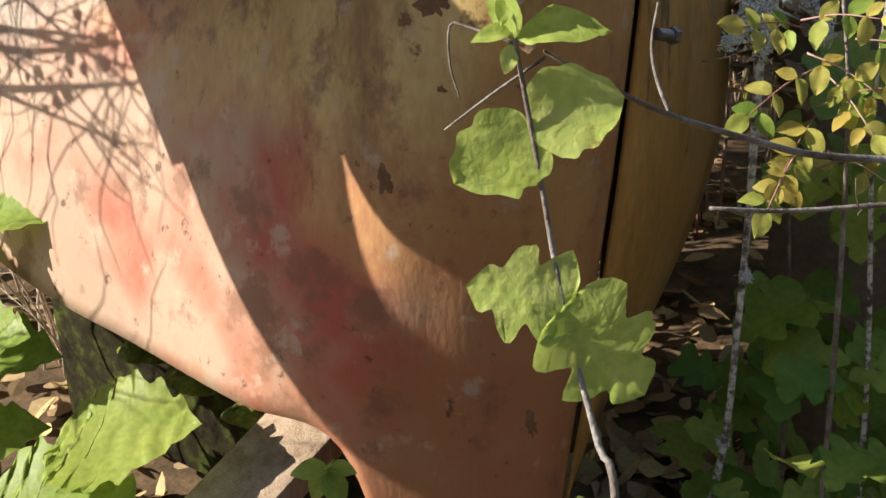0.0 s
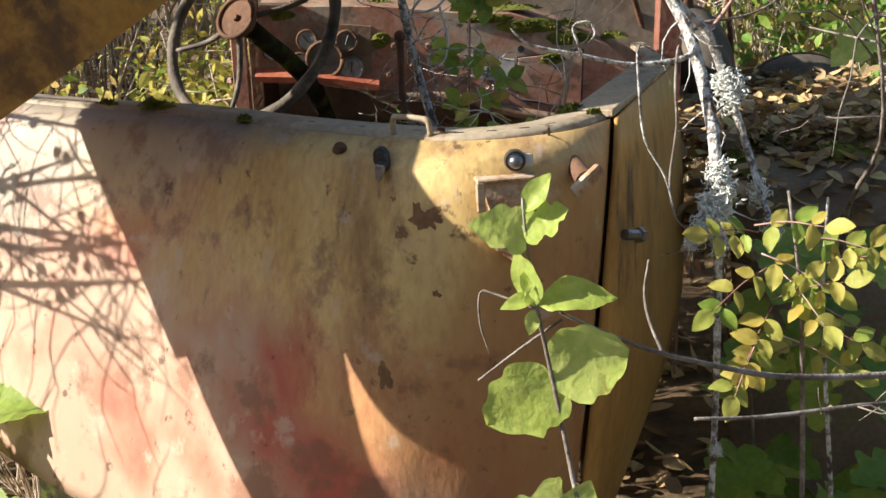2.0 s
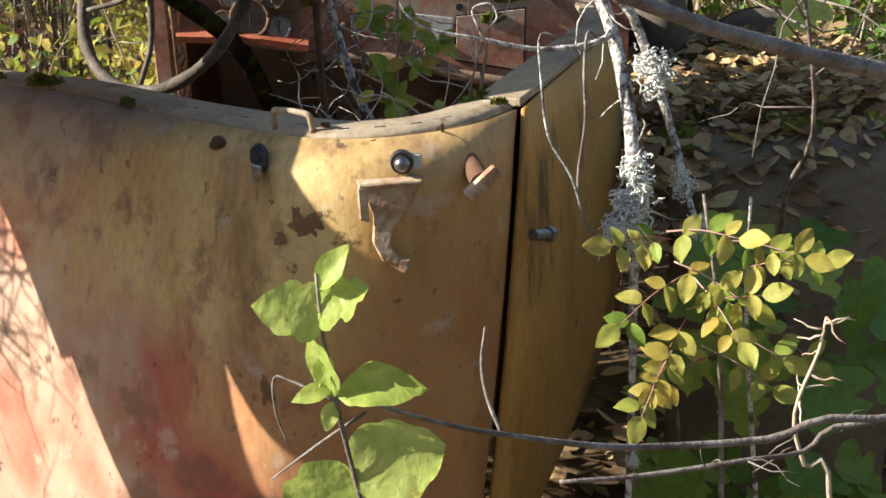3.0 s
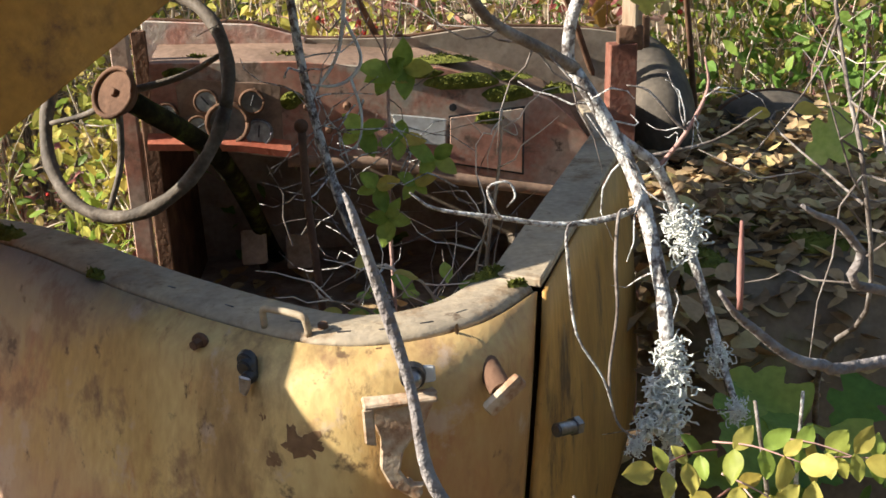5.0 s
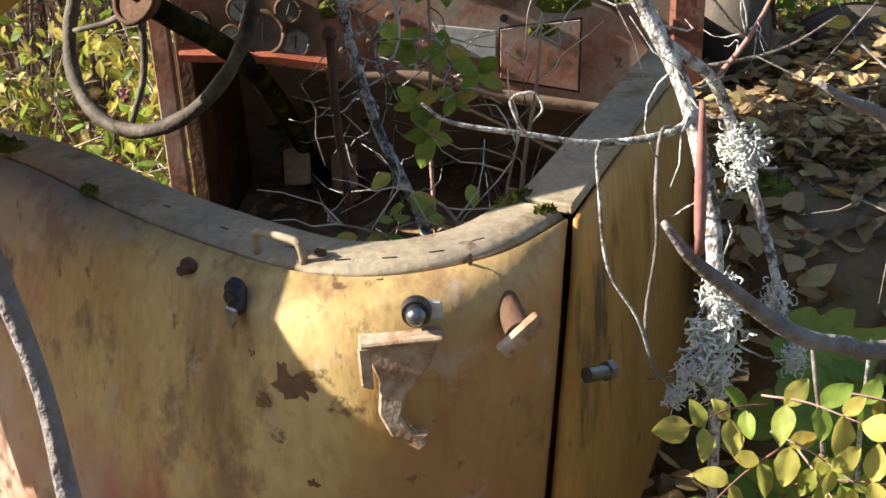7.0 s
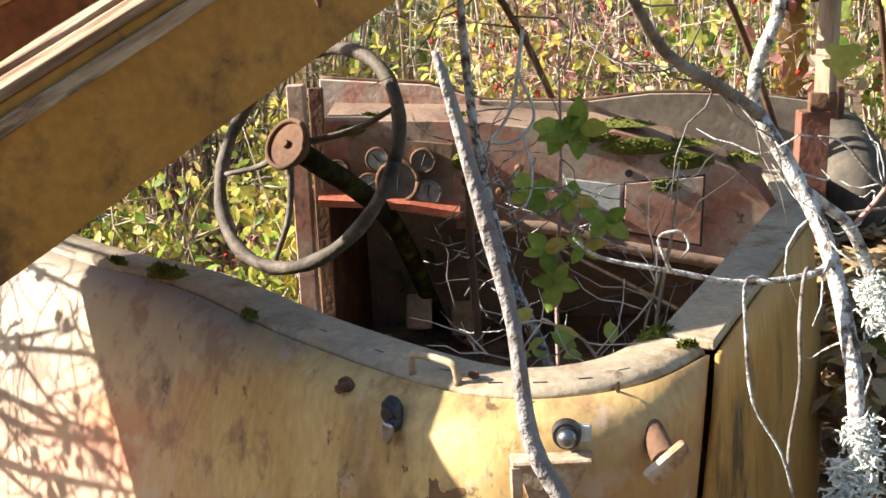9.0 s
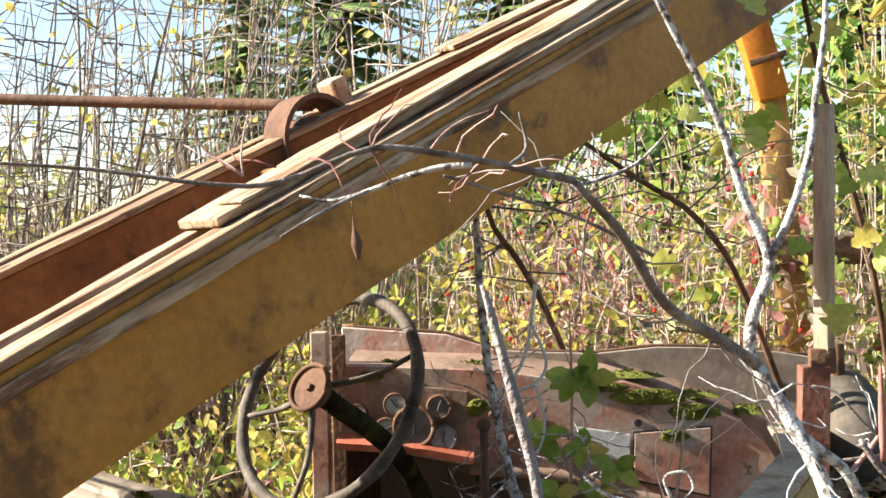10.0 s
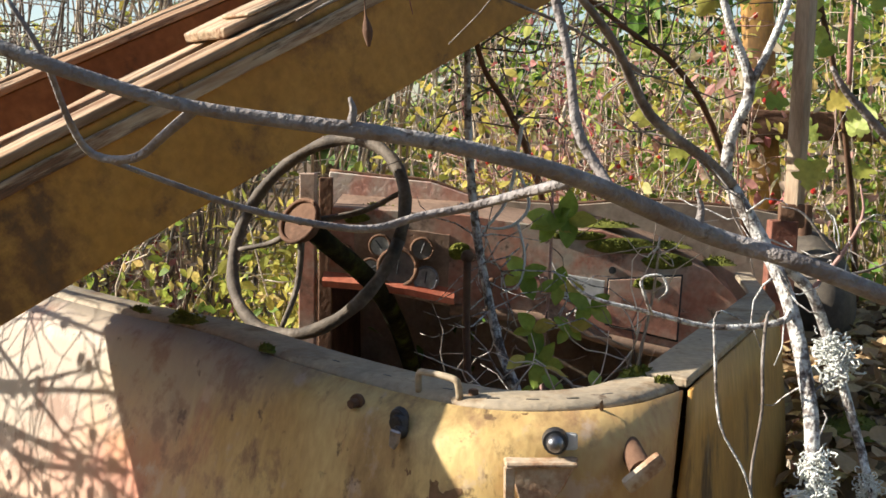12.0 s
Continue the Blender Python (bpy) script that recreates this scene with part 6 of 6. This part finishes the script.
def litter():
    """Fallen leaves: on the fender, the ground and in the cab."""
    rng = random.Random(17)
    v, f = [], []

    def drop(x, y, z, s):
        add_leaf(v, f, (x, y, z), (rng.gauss(0, 1), rng.gauss(0, 1), rng.uniform(-0.25, 0.25)), (rng.gauss(0, 0.4), rng.gauss(0, 0.4), 1), s, "oval", rng.uniform(-0.5, 0.5), rng.uniform(-0.2, 0.5), rng)
    for _ in range(2000):
        x, y = rng.uniform(0.64, 1.25), rng.uniform(2.25, 3.1)
        drop(x, y, 1.02 + rng.uniform(0, 0.05) + 0.05 * max(0, y - 2.5), rng.uniform(0.022, 0.052))
    for _ in range(260):
        drop(rng.uniform(0.58, 0.72), rng.uniform(2.0, 2.6), rng.uniform(0.85, 1.03), rng.uniform(0.03, 0.07))
    for _ in range(240):
        y = rng.uniform(2.03, 2.3)
        z = float(np.interp(y, [2.02, 2.06, 2.12, 2.18, 2.30], [0.60, 0.80, 0.94, 0.985, 1.006]))
        drop(rng.uniform(0.64, 1.08), y - 0.006, z + 0.012, rng.uniform(0.025, 0.06))
    o = raw("fender_litter", v, f, LITTER)
    tagged(o, "drift of brown fallen leaves on the fender", "leaf litter", kind="stuff")
    v, f = [], []
    for _ in range(5200):
        r = 0.4 + 4.0 * rng.random() ** 0.8
        a = rng.uniform(0, 2 * math.pi)
        x, y = 0.4 + r * math.cos(a), 1.9 + r * math.sin(a)
        drop(x, y, ground_height(x, y) + rng.uniform(0.0, 0.04), rng.uniform(0.04, 0.10))
    for _ in range(500):
        x, y = rng.uniform(0.2, 0.9), rng.uniform(1.65, 2.2)
        drop(x, y, ground_height(x, y) + rng.uniform(0.0, 0.05), rng.uniform(0.04, 0.09))
    o = raw("ground_litter", v, f, LITTER)
    tagged(o, "brown fallen leaves covering the forest floor", "leaf litter", kind="stuff")
    v, f = [], []
    for _ in range(160):
        drop(rng.uniform(-0.4, 0.5), rng.uniform(1.75, 3.1), 0.745 + rng.uniform(0, 0.02), rng.uniform(0.03, 0.06))
    o = raw("cab_litter", v, f, LITTER)
    tagged(o, "dry leaves scattered on the cab floor", "leaf litter", kind="stuff")


litter()


def moss_pad(x, y, z, rx, ry, h, seed, turn=0.0, wall=False):
    rng = random.Random(seed)
    v, f = [], []
    n, m = 9, 22
    for i in range(n + 1):
        r = i / n
        for k in range(m):
            a = 2 * math.pi * k / m
            e = 1 + 0.35 * noise.noise((math.cos(a) * 1.3 + seed, math.sin(a) * 1.3, 0.5))
            px, py = r * e * rx * math.cos(a), r * e * ry * math.sin(a)
            hz = h * (1 - r * r) * (1 + 0.7 * noise.noise((px * 90, py * 90, seed))) - 0.001 * (i == n)
            q = Matrix.Rotation(turn, 3, "Z") @ Vector((px, py, hz))
            if wall:
                q = Vector((q.x, -q.z, q.y))
            v.append((x + q.x, y + q.y, z + q.z))
    for i in range(n):
        for k in range(m):
            a, b = i * m + k, i * m + (k + 1) % m
            f.append((a, b, b + m, a + m))
    base = len(v)
    for _ in range(150):
        p = Vector(v[rng.randrange(base - 2 * m)])
        d = rand_dir(rng, -0.8)
        s = rng.uniform(0.004, 0.009)
        w = d.cross(rand_dir(rng)).normalized() * s * 0.35
        b = len(v)
        v += [p - w, p + w, p + d * s]
        f.append((b, b + 1, b + 2))
    o = raw("moss_patch", v, f, MOSS, None, smooth=True)
    tagged(o, "cushion of green moss growing on the metal", "moss", "moss patches")


for k, a in enumerate([(-0.40, 1.985, 1.213, 0.055, 0.022, 0.012, -0.7), (-0.50, 2.06, 1.213, 0.045, 0.010, 0.006, -0.75), (-0.21, 1.765, 1.213, 0.022, 0.009, 0.004, -0.8), (0.285, 1.645, 1.213, 0.03, 0.012, 0.008, 0.6), (0.315, 1.605, 1.213, 0.018, 0.008, 0.005, 0.5)]):
    moss_pad(*a[:6], k + 1, a[6])
for k, a in enumerate([(0.30, 2.69, 1.306, 0.08, 0.030, 0.010, -0.1), (0.43, 2.69, 1.262, 0.06, 0.030, 0.010, -0.35), (-0.2, 2.69, 1.340, 0.05, 0.02, 0.010, 0.0), (-0.02, 2.70, 1.332, 0.05, 0.02, 0.010, 0.0), (0.54, 2.70, 1.225, 0.04, 0.03, 0.012, -0.6)]):
    moss_pad(*a[:6], k + 20, a[6])
for k, a in enumerate([(0.33, 2.645, 1.268, 0.085, 0.016, 0.004), (0.43, 2.645, 1.236, 0.06, 0.016, 0.004), (0.24, 2.645, 1.290, 0.06, 0.010, 0.003), (-0.235, 2.645, 1.325, 0.03, 0.012, 0.004), (0.385, 2.640, 1.190, 0.030, 0.013, 0.003), (-0.01, 2.645, 1.255, 0.025, 0.018, 0.003)]):
    moss_pad(*a[:6], k + 40, 0.0, True)
for k, a in enumerate([(-0.50, 2.02, 0.412, 0.10, 0.035, 0.02, -0.63), (-0.33, 1.90, 0.412, 0.09, 0.03, 0.02, -0.63), (-0.18, 1.80, 0.412, 0.07, 0.03, 0.015, -0.63), (-0.42, 1.93, 0.36, 0.09, 0.05, 0.03, -0.63), (-0.28, 1.82, 0.34, 0.08, 0.05, 0.03, -0.63), (-0.55, 2.05, 0.36, 0.07, 0.05, 0.03, -0.63)]):
    moss_pad(*a[:6], k + 60, a[6])
for k, a in enumerate([(0.70, 2.20, 0.995, 0.06, 0.05, 0.03, 0.2), (0.92, 2.24, 1.003, 0.07, 0.04, 0.02, -0.3), (0.80, 2.34, 1.012, 0.05, 0.05, 0.025, 0.5)]):
    moss_pad(*a[:6], k + 70, a[6])
